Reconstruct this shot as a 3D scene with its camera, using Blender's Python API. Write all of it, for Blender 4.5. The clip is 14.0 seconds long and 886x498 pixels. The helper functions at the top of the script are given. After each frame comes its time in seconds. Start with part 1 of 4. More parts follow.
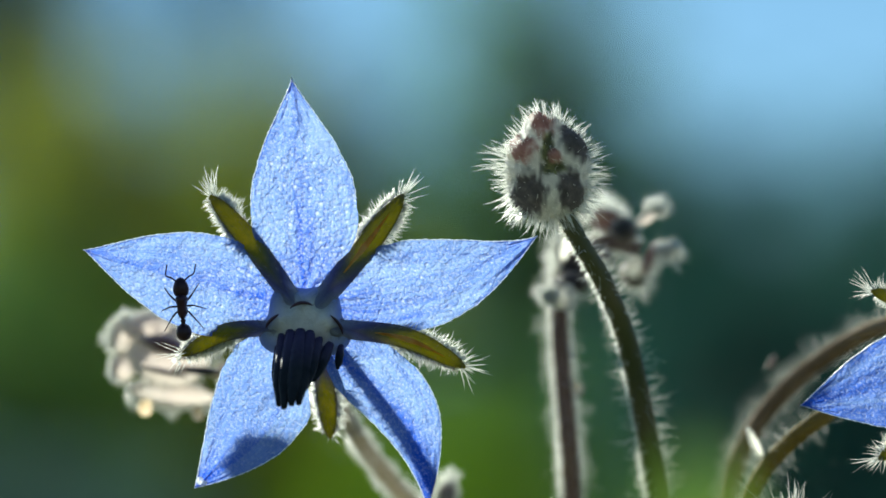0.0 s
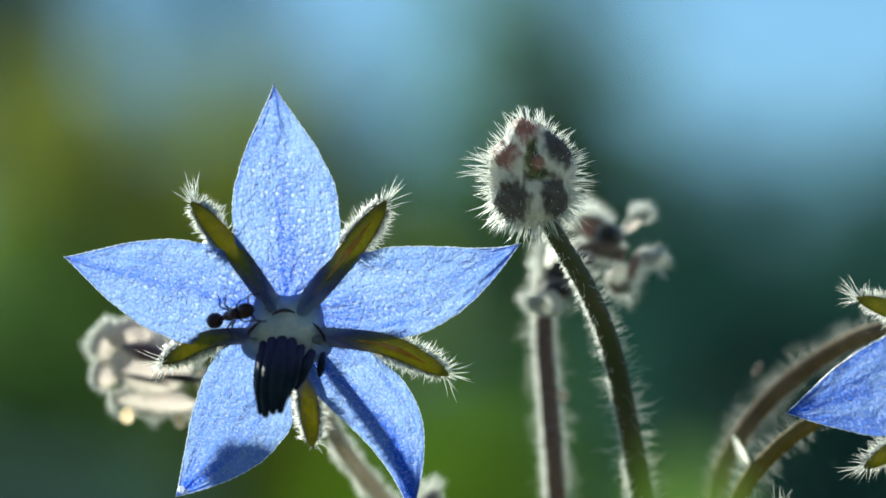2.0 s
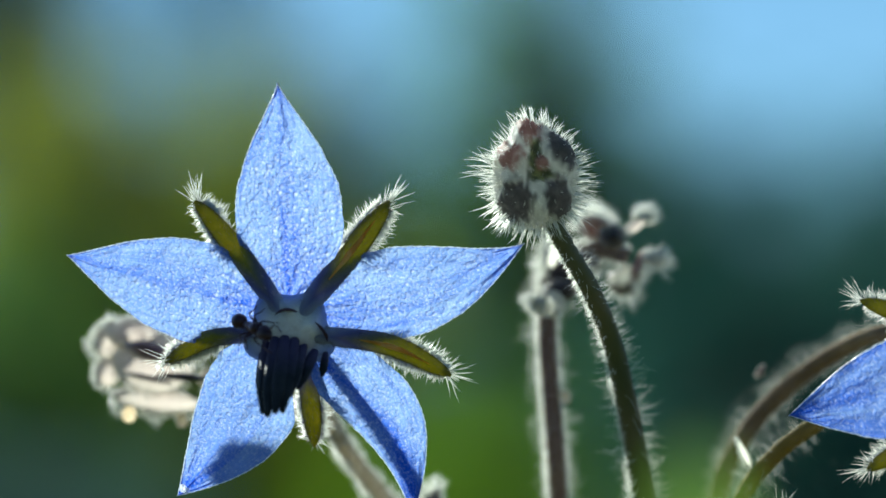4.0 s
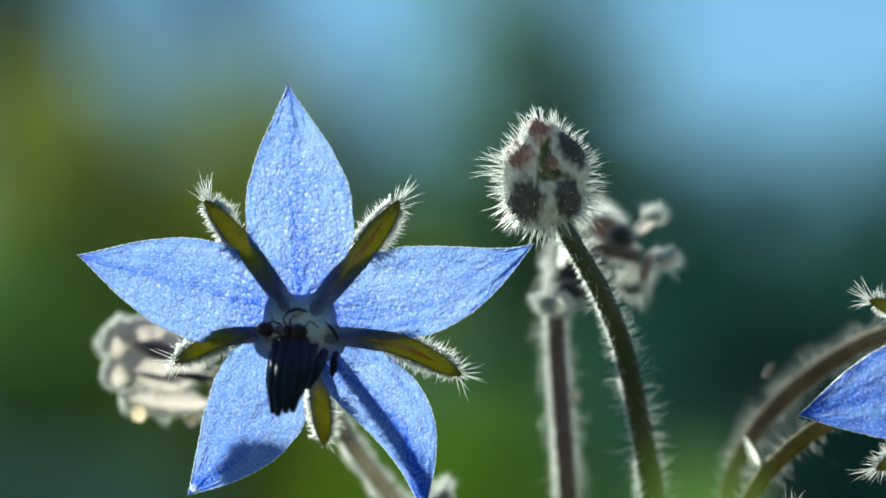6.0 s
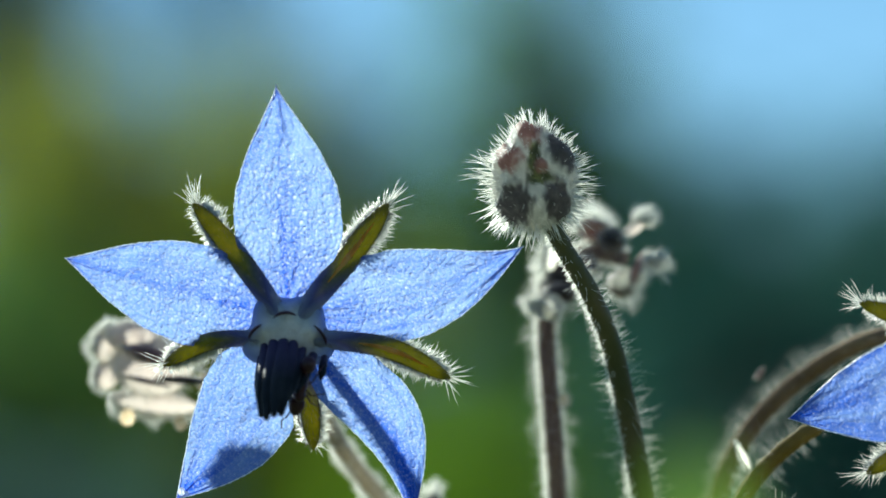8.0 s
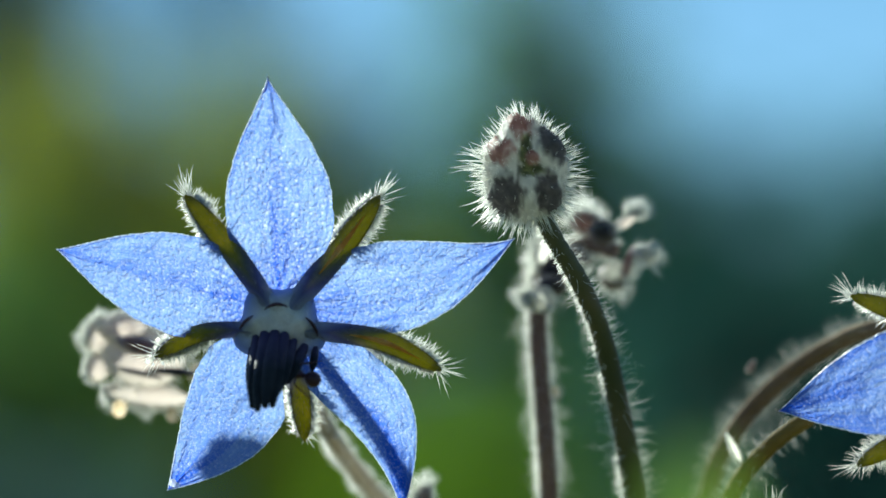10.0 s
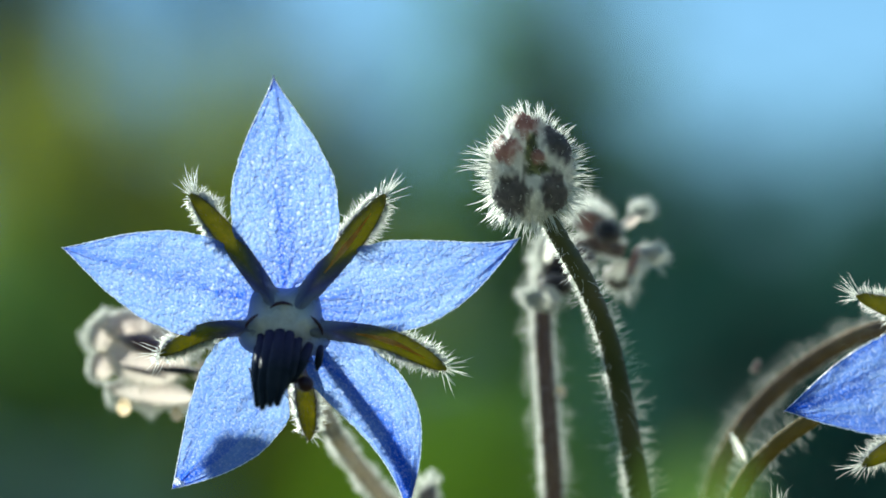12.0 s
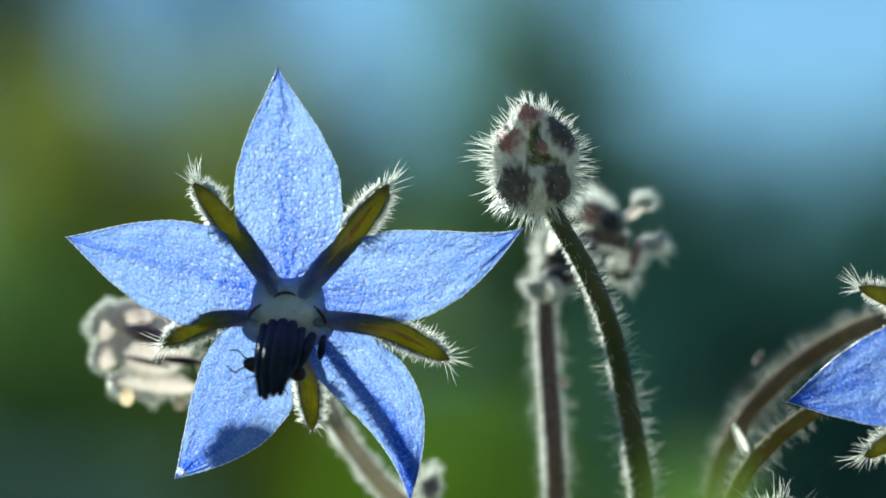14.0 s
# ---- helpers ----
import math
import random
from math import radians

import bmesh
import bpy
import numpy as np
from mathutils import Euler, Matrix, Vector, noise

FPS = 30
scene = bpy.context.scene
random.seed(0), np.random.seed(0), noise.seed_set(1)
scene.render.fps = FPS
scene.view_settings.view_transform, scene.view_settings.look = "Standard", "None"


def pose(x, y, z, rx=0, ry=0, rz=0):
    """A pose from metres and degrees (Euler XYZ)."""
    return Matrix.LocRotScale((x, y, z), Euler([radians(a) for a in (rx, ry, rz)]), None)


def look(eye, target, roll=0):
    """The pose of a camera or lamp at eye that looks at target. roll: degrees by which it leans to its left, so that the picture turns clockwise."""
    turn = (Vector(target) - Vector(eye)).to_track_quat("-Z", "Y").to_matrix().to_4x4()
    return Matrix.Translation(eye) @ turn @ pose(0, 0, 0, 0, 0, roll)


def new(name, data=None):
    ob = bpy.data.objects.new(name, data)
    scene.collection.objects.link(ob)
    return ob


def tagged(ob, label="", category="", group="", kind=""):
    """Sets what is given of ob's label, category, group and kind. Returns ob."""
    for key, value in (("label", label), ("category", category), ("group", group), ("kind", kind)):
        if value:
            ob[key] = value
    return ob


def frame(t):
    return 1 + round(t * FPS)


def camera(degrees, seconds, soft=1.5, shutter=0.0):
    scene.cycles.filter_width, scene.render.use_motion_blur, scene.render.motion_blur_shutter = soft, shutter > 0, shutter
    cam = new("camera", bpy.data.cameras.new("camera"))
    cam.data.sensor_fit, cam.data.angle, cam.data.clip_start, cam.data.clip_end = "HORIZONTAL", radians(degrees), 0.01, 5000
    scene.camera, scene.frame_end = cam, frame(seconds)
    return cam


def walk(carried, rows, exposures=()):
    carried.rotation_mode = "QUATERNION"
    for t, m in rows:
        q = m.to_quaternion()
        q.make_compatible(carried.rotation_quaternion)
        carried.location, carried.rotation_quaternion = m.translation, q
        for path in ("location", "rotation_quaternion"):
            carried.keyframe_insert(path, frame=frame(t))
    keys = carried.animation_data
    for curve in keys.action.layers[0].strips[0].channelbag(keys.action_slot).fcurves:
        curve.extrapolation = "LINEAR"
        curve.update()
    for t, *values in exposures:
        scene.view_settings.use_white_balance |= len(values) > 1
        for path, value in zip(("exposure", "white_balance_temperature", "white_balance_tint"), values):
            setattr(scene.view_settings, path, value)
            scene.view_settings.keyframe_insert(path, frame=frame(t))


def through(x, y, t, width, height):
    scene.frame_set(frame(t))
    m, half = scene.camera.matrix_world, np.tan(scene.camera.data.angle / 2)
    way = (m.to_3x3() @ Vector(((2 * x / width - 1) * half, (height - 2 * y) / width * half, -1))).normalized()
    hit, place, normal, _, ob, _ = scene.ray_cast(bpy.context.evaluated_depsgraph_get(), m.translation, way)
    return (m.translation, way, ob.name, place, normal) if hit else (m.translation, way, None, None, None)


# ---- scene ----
# ---- the camera and its walk ----
MM = 0.001
HEIGHT = 0.52          # the height of the flowers above the soil
TILT = 6.0             # the camera looks up a little
SOIL = -520.0          # the soil, mm below the flowers
FAR = 268.8            # from the lens to the flower, mm
BED = Matrix.Translation((0, 0, HEIGHT)) @ Matrix.Rotation(radians(TILT), 4, "X")

cam = camera(10.0, 14.0, 1.55)
cam.data.dof.use_dof = True
cam.data.dof.focus_distance = (FAR - 0.8) * MM
cam.data.dof.aperture_fstop = 25.0
cam.data.dof.aperture_blades = 0


def eye_at(right, up, back, roll):
    """A pose in front of the bed, in mm from where the lens stands."""
    eye = BED @ Vector((right * MM, -back * MM, up * MM))
    way = BED.to_3x3() @ Vector((0, 1, 0))
    return look(eye, eye + way, roll)


STAND = eye_at(0.0, 0.0, FAR, 0.0)
walk(cam, [(0.0, STAND), (14.0, STAND)], [(0.0, 1.09, 6450, -3), (2.5, 1.11, 6300, -5), (3.0, 1.06, 6200, -5), (5.5, 1.05, 6150, -6), (6.5, 0.99, 6150, -6), (7.2, 1.0, 6150, -6), (8.0, 1.15, 6250, -5), (10.5, 1.08, 6150, -6), (12.0, 1.18, 6200, -5), (13.5, 1.16, 6200, -5), (14.0, 1.05, 6150, -6)])

# The air rocks the borage. Seconds, mm to the left, mm down, mm from the lens, lean.
SWAY = [
    (0.0, 0.000, 0.000, 268.80, -0.000),
    (0.2, 0.009, 0.169, 268.66, -0.113),
    (0.3, 0.028, 0.163, 268.59, -0.170),
    (0.5, 0.286, 0.240, 268.44, -0.283),
    (0.7, 0.620, 0.380, 268.33, -0.167),
    (0.8, -0.002, 0.241, 268.28, -0.109),
    (1.0, 0.494, 0.316, 268.16, 0.007),
    (1.2, 0.394, 0.229, 268.09, -0.230),
    (1.3, 0.435, 0.212, 268.06, -0.349),
    (1.5, 1.684, 0.438, 267.99, -0.586),
    (1.7, 1.645, 0.517, 267.59, -0.357),
    (1.8, 1.355, 0.365, 267.38, -0.242),
    (2.0, 0.903, 0.369, 266.98, -0.013),
    (2.2, 0.731, 0.427, 266.98, 0.067),
    (2.3, 0.647, 0.433, 266.99, 0.107),
    (2.5, 0.745, 0.500, 266.99, 0.187),
    (2.7, 0.629, 0.426, 266.81, 0.221),
    (2.8, 0.539, 0.371, 266.73, 0.239),
    (3.0, 0.351, 0.239, 266.55, 0.273),
    (3.2, 0.540, 0.203, 266.57, 0.275),
    (4.2, 0.712, 0.450, 266.67, 0.290),
    (5.3, 0.784, 0.767, 266.74, 0.296),
    (5.5, 0.522, 0.645, 266.76, 0.298),
    (5.7, 0.404, 0.584, 266.89, 0.307),
    (5.8, 0.258, 0.522, 266.95, 0.311),
    (6.0, 0.207, 0.367, 267.08, 0.320),
    (6.2, 0.235, 0.283, 267.04, 0.328),
    (6.3, 0.265, 0.166, 267.01, 0.331),
    (6.5, 0.300, -0.014, 266.97, 0.339),
    (6.7, 0.465, -0.036, 266.77, 0.317),
    (7.0, 0.664, -0.180, 266.48, 0.284),
    (7.2, 0.809, -0.183, 266.57, 0.272),
    (7.5, 0.794, -0.006, 266.70, 0.253),
    (7.7, 0.774, 0.264, 266.49, 0.263),
    (8.0, 0.783, 0.527, 266.17, 0.278),
    (8.2, 0.825, 0.634, 266.20, 0.287),
    (9.2, 1.039, 0.244, 266.46, 0.330),
    (10.3, 1.181, 0.105, 266.54, 0.384),
    (10.5, 0.965, 0.240, 266.57, 0.394),
    (10.7, 0.939, 0.409, 266.38, 0.403),
    (11.0, 0.804, 0.572, 266.10, 0.416),
    (11.2, 0.642, 0.656, 266.25, 0.448),
    (11.5, 0.762, 0.524, 266.49, 0.497),
    (11.7, 0.806, 0.422, 266.43, 0.501),
    (12.0, 0.961, 0.056, 266.35, 0.507),
    (12.2, 1.168, -0.077, 266.38, 0.517),
    (12.5, 1.170, -0.210, 266.44, 0.532),
    (12.7, 1.000, -0.106, 266.50, 0.553),
    (13.0, 0.824, 0.059, 266.60, 0.584),
    (13.2, 0.858, 0.076, 266.57, 0.601),
    (13.5, 0.773, -0.018, 266.52, 0.625),
    (13.7, 0.716, -0.158, 266.54, 0.631),
    (14.0, 0.800, -0.457, 266.58, 0.639),
]


def swayed(a, b, c, d):
    """What the moving air does to a plant at rest."""
    return STAND @ eye_at(a, b, c, d).inverted()


# ---- world and sun ----
SUN_LIFT, SUN_TURN = radians(27), radians(-28)     # height; to the left of the way the camera looks
world = bpy.data.worlds.new("sky")
scene.world = world
world.use_nodes = True
wn = world.node_tree
sky = wn.nodes.new("ShaderNodeTexSky")
sky.sky_type = "NISHITA"
sky.sun_disc = False
sky.sun_elevation = SUN_LIFT
sky.sun_rotation = SUN_TURN
sky.air_density, sky.dust_density, sky.ozone_density = 1.0, 0.0, 6.1
wn.nodes["Background"].inputs["Strength"].default_value = 0.05
wn.links.new(sky.outputs["Color"], wn.nodes["Background"].inputs["Color"])
lamp = bpy.data.lights.new("sun", "SUN")
lamp.energy, lamp.angle, lamp.color = 5.0, radians(1.1), (1.0, 0.96, 0.89)
sun = new("sun", lamp)
sun_way = Vector((math.sin(SUN_TURN) * math.cos(SUN_LIFT), math.cos(SUN_TURN) * math.cos(SUN_LIFT), math.sin(SUN_LIFT)))
sun.matrix_world = look(sun_way * 30, (0, 0, 0))


# ---- materials ----
def material(name, build):
    m = bpy.data.materials.new(name)
    m.use_nodes = True
    tree = m.node_tree
    tree.nodes.clear()
    out = tree.nodes.new("ShaderNodeOutputMaterial")
    tree.links.new(build(tree), out.inputs["Surface"])
    return m


def node(tree, kind, links=(), **values):
    n = tree.nodes.new(kind)
    for key, value in values.items():
        n.inputs[key.replace("_", " ")].default_value = value
    for key, socket in links:
        tree.links.new(socket, n.inputs[key])
    return n


def ramp(tree, socket, *stops):
    n = tree.nodes.new("ShaderNodeValToRGB")
    while len(n.color_ramp.elements) < len(stops):
        n.color_ramp.elements.new(0.5)
    for e, (at, colour) in zip(n.color_ramp.elements, stops):
        e.position, e.color = at, (*colour, 1)
    tree.links.new(socket, n.inputs["Fac"])
    return n.outputs["Color"]


def noise_of(tree, scale, detail=4.0, rough=0.55):
    co = tree.nodes.new("ShaderNodeTexCoord")
    n = node(tree, "ShaderNodeTexNoise", [("Vector", co.outputs["Object"])], Scale=scale, Detail=detail, Roughness=rough)
    return n.outputs["Fac"]


def bump(tree, socket, strength, distance):
    return node(tree, "ShaderNodeBump", [("Height", socket)], Strength=strength, Distance=distance).outputs["Normal"]


def mixed(tree, a, b, fac):
    n = tree.nodes.new("ShaderNodeMixShader")
    if isinstance(fac, float):
        n.inputs[0].default_value = fac
    else:
        tree.links.new(fac, n.inputs[0])
    tree.links.new(a, n.inputs[1])
    tree.links.new(b, n.inputs[2])
    return n.outputs[0]


def blend(tree, a, b, fac, kind="MIX"):
    n = tree.nodes.new("ShaderNodeMix")
    n.data_type, n.blend_type = "RGBA", kind
    for socket, value in ((n.inputs["Factor"], fac), (n.inputs["A"], a), (n.inputs["B"], b)):
        if isinstance(value, float):
            socket.default_value = value
        elif isinstance(value, tuple):
            socket.default_value = (*value, 1)
        else:
            tree.links.new(value, socket)
    return n.outputs["Result"]


def leafy(name, stops, scale, through, see=0.5, rough=0.5, relief=0.3, depth=0.0002, grain=2500.0, shine=0.5):
    """A thin or fleshy living skin: grain in the colour, light through it, a soft gloss."""
    def build(tree):
        colour = ramp(tree, noise_of(tree, scale), *stops)
        normal = bump(tree, noise_of(tree, grain, 3), relief, depth)
        skin = node(tree, "ShaderNodeBsdfPrincipled", [("Base Color", colour), ("Normal", normal)], Roughness=rough, Specular_IOR_Level=shine)
        glow = node(tree, "ShaderNodeBsdfTranslucent", [("Color", blend(tree, colour, through, 0.6)), ("Normal", normal)])
        return mixed(tree, skin.outputs[0], glow.outputs[0], see)
    return material(name, build)


def petal_build(tree):
    large = noise_of(tree, 300.0, 5)
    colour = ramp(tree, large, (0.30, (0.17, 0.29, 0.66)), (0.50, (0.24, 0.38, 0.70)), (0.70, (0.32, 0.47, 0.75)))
    vein_shade = tree.nodes.new("ShaderNodeAttribute")
    vein_shade.attribute_name = "vein_shade"
    # Deep blue for the veins, and for shade put into the colour.
    colour = blend(tree, colour, (0.03, 0.115, 0.64), vein_shade.outputs["Fac"])
    bead = tree.nodes.new("ShaderNodeAttribute")
    bead.attribute_name = "bead"
    grain = noise_of(tree, 6500.0, 4, 0.65)
    # Beads turn pale with height, and their glints are whitened into the colour.
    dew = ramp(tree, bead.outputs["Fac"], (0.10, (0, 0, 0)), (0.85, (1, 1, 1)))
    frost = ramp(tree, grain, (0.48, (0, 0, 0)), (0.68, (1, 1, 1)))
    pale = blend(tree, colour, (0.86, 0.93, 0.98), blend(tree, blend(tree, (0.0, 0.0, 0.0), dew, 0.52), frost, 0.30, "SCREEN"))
    normal = bump(tree, grain, 1.0, 0.00022)
    skin = node(tree, "ShaderNodeBsdfPrincipled", [("Base Color", blend(tree, (0.02, 0.095, 0.92), pale, 0.12)), ("Normal", normal)], Roughness=0.25, Specular_IOR_Level=0.14)
    glow = node(tree, "ShaderNodeBsdfTranslucent", [("Color", pale), ("Normal", normal)])
    return mixed(tree, skin.outputs[0], glow.outputs[0], 0.61)


# Near-white petal edge: the rim light on it is put into its colour.
def edge_build(tree):
    skin = node(tree, "ShaderNodeBsdfPrincipled", Base_Color=(0.80, 0.86, 0.97, 1), Roughness=0.3)
    glow = node(tree, "ShaderNodeBsdfTranslucent", Color=(0.92, 0.96, 1.0, 1))
    return mixed(tree, skin.outputs[0], glow.outputs[0], 0.7)


EDGE = material("rim_light_petal_edge", edge_build)
PETAL = material("blue_petal", petal_build)
def sepal_build(tree):
    mottle = noise_of(tree, 1100.0, 5, 0.7)
    green = ramp(tree, mottle, (0.34, (0.07, 0.075, 0.016)), (0.52, (0.16, 0.155, 0.025)), (0.68, (0.32, 0.24, 0.045)))
    along = tree.nodes.new("ShaderNodeAttribute")
    along.attribute_name = "along"
    tinge = ramp(tree, along.outputs["Fac"], (0.22, (1, 1, 1)), (0.54, (0, 0, 0)))
    root = ramp(tree, along.outputs["Fac"], (0.06, (1, 1, 1)), (0.26, (0, 0, 0)))
    colour = blend(tree, blend(tree, green, (0.085, 0.09, 0.30), tinge), (0.36, 0.39, 0.50), root)
    normal = bump(tree, noise_of(tree, 3500.0, 4), 0.8, 0.0002)
    skin = node(tree, "ShaderNodeBsdfPrincipled", [("Base Color", colour), ("Normal", normal)], Roughness=0.45)
    glow = node(tree, "ShaderNodeBsdfTranslucent", [("Color", blend(tree, colour, (0.46, 0.44, 0.02), blend(tree, (0.6, 0.6, 0.6), (0.10, 0.10, 0.10), tinge)))])
    return mixed(tree, skin.outputs[0], glow.outputs[0], 0.53)


SEPAL = material("olive_sepal", sepal_build)
# Orange midrib, lightened: the sun's glint through the keel is in its colour.
RIB = leafy("orange_rib", [(0.32, (0.55, 0.30, 0.06)), (0.5, (0.85, 0.50, 0.14)), (0.68, (0.95, 0.75, 0.35))], 1500.0, (1.0, 0.62, 0.12), 0.75)
def throat_build(tree):
    white = ramp(tree, noise_of(tree, 650.0, 5, 0.65), (0.30, (0.52, 0.52, 0.46)), (0.52, (0.68, 0.69, 0.62)), (0.72, (0.80, 0.80, 0.73)))
    n = tree.nodes.new("ShaderNodeAttribute")
    n.attribute_name = "rim"
    tinge = ramp(tree, n.outputs["Fac"], (0.55, (0, 0, 0)), (0.95, (1, 1, 1)))
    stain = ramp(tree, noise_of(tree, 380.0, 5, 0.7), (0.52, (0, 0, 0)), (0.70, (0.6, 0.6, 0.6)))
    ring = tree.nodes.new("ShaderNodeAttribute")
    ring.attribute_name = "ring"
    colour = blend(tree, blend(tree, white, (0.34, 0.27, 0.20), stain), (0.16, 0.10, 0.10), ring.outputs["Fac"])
    colour = blend(tree, colour, (0.20, 0.27, 0.56), tinge)
    normal = bump(tree, noise_of(tree, 2600.0, 5), 0.7, 0.0002)
    skin = node(tree, "ShaderNodeBsdfPrincipled", [("Base Color", colour), ("Normal", normal)], Roughness=0.5, Specular_IOR_Level=0.25)
    glow = node(tree, "ShaderNodeBsdfTranslucent", [("Color", colour), ("Normal", normal)])
    return mixed(tree, skin.outputs[0], glow.outputs[0], 0.35)


THROAT = material("white_throat", throat_build)
def anther_build(tree):
    n = tree.nodes.new("ShaderNodeAttribute")
    n.attribute_name = "along"
    dark = ramp(tree, noise_of(tree, 700.0, 4), (0.35, (0.008, 0.010, 0.013)), (0.65, (0.024, 0.026, 0.030)))
    colour = blend(tree, (0.045, 0.036, 0.085), dark, ramp(tree, n.outputs["Fac"], (0.08, (0, 0, 0)), (0.55, (1, 1, 1))))
    normal = bump(tree, noise_of(tree, 3000.0, 3), 0.4, 0.0001)
    return node(tree, "ShaderNodeBsdfPrincipled", [("Base Color", colour), ("Normal", normal)], Roughness=0.42, Specular_IOR_Level=0.09).outputs[0]


ANTHER = material("dark_anther", anther_build)
MARK = leafy("purple_mark", [(0.3, (0.02, 0.006, 0.012)), (0.7, (0.06, 0.02, 0.04))], 700.0, (0.05, 0.01, 0.03), 0.1)
STEM = leafy("hairy_stem", [(0.3, (0.065, 0.072, 0.030)), (0.55, (0.11, 0.10, 0.048)), (0.75, (0.16, 0.12, 0.075))], 300.0, (0.24, 0.26, 0.06), 0.24)
DOWNY = leafy("downy_stem", [(0.3, (0.34, 0.31, 0.24)), (0.55, (0.46, 0.42, 0.34)), (0.75, (0.56, 0.50, 0.42))], 500.0, (0.7, 0.62, 0.48), 0.5, 0.8, shine=0.1)
ROSY = leafy("rosy_stem", [(0.3, (0.12, 0.085, 0.075)), (0.55, (0.19, 0.14, 0.12)), (0.75, (0.27, 0.21, 0.17))], 300.0, (0.42, 0.32, 0.24), 0.3, 0.85, shine=0.1)
BROWN = leafy("brown_stem", [(0.3, (0.17, 0.12, 0.07)), (0.6, (0.27, 0.19, 0.115)), (0.8, (0.34, 0.27, 0.15))], 300.0, (0.40, 0.28, 0.13), 0.18, 0.85, shine=0.1)
GOLD = leafy("golden_stem", [(0.3, (0.15, 0.12, 0.04)), (0.7, (0.28, 0.22, 0.08))], 300.0, (0.4, 0.3, 0.06), 0.3, 0.8, shine=0.15)
def bud_skin(name, stops, pale, through, see, deep=0.0):
    """A bud's sepal: a dark patch amid pale downy margins."""
    def build(tree):
        dark = ramp(tree, noise_of(tree, 900.0, 5, 0.65), *stops)
        down = ramp(tree, noise_of(tree, 2400.0, 3), (0.3, tuple(0.7 * c for c in pale)), (0.7, pale))
        n = tree.nodes.new("ShaderNodeAttribute")
        n.attribute_name = "patch"
        colour = blend(tree, down, dark, n.outputs["Fac"])
        normal = bump(tree, noise_of(tree, 3200.0, 3), 0.5, 0.00015)
        skin = node(tree, "ShaderNodeBsdfPrincipled", [("Base Color", colour), ("Normal", normal)], Roughness=0.6, Specular_IOR_Level=0.3, Subsurface_Weight=deep, Subsurface_Radius=(1.0, 0.85, 0.7), Subsurface_Scale=0.004)
        glow = node(tree, "ShaderNodeBsdfTranslucent", [("Color", blend(tree, colour, through, 0.5)), ("Normal", normal)])
        return mixed(tree, skin.outputs[0], glow.outputs[0], see)
    return material(name, build)


PURPLE = bud_skin("purple_bud", [(0.32, (0.05, 0.045, 0.055)), (0.55, (0.14, 0.11, 0.12)), (0.75, (0.32, 0.27, 0.25))], (0.62, 0.60, 0.55), (0.4, 0.3, 0.25), 0.4)
RED = bud_skin("red_bud", [(0.32, (0.15, 0.075, 0.07)), (0.55, (0.30, 0.17, 0.15)), (0.75, (0.52, 0.42, 0.37))], (0.66, 0.62, 0.56), (0.55, 0.35, 0.3), 0.45)
CREAM = bud_skin("cream_bud", [(0.32, (0.50, 0.41, 0.37)), (0.55, (0.62, 0.54, 0.49)), (0.75, (0.72, 0.66, 0.60))], (0.72, 0.68, 0.60), (0.78, 0.66, 0.58), 0.42)
# Near-black skin, also used to colour in shaded openings among the buds.
DARK = bud_skin("dark_bud", [(0.32, (0.02, 0.014, 0.012)), (0.7, (0.07, 0.05, 0.04))], (0.3, 0.25, 0.22), (0.1, 0.06, 0.04), 0.15)
PALE = bud_skin("pale_bud", [(0.3, (0.52, 0.49, 0.43)), (0.6, (0.68, 0.66, 0.60))], (0.80, 0.78, 0.72), (0.8, 0.78, 0.70), 0.65)
GREEN = leafy("green_bud", [(0.3, (0.05, 0.09, 0.015)), (0.7, (0.14, 0.18, 0.03))], 600.0, (0.3, 0.35, 0.03), 0.4)
LEAF = leafy("green_leaf", [(0.3, (0.042, 0.085, 0.018)), (0.7, (0.075, 0.13, 0.03))], 200.0, (0.14, 0.25, 0.03), 0.55)


def hair_build(tree):
    skin = node(tree, "ShaderNodeBsdfPrincipled", Base_Color=(0.90, 0.91, 0.87, 1), Roughness=0.25)
    glow = node(tree, "ShaderNodeBsdfTranslucent", Color=(0.97, 0.97, 0.93, 1))
    return mixed(tree, skin.outputs[0], glow.outputs[0], 0.75)


def dew_skin(name, tint):
    def build(tree):
        clear = node(tree, "ShaderNodeBsdfPrincipled", Base_Color=(1, 0.97, 0.9, 1), Roughness=0.04, IOR=1.33, Transmission_Weight=1.0)
        glow = node(tree, "ShaderNodeBsdfTranslucent", Color=(*tint, 1))
        return mixed(tree, clear.outputs[0], glow.outputs[0], 0.6)
    return material(name, build)


DEW = dew_skin("clear_dew", (0.95, 0.97, 1.0))
AMBER = dew_skin("amber_dew", (0.95, 0.78, 0.55))
HAIR = material("white_hair", hair_build)


def down_build(tree):
    g = tree.nodes.new("ShaderNodeNewGeometry")
    colour = ramp(tree, g.outputs["Random Per Island"], (0.1, (0.10, 0.09, 0.16)), (0.6, (0.24, 0.20, 0.26)), (0.95, (0.5, 0.46, 0.42)))
    skin = node(tree, "ShaderNodeBsdfPrincipled", [("Base Color", colour)], Roughness=0.4)
    glow = node(tree, "ShaderNodeBsdfTranslucent", [("Color", colour)])
    return mixed(tree, skin.outputs[0], glow.outputs[0], 0.6)


DOWN = material("short_down", down_build)


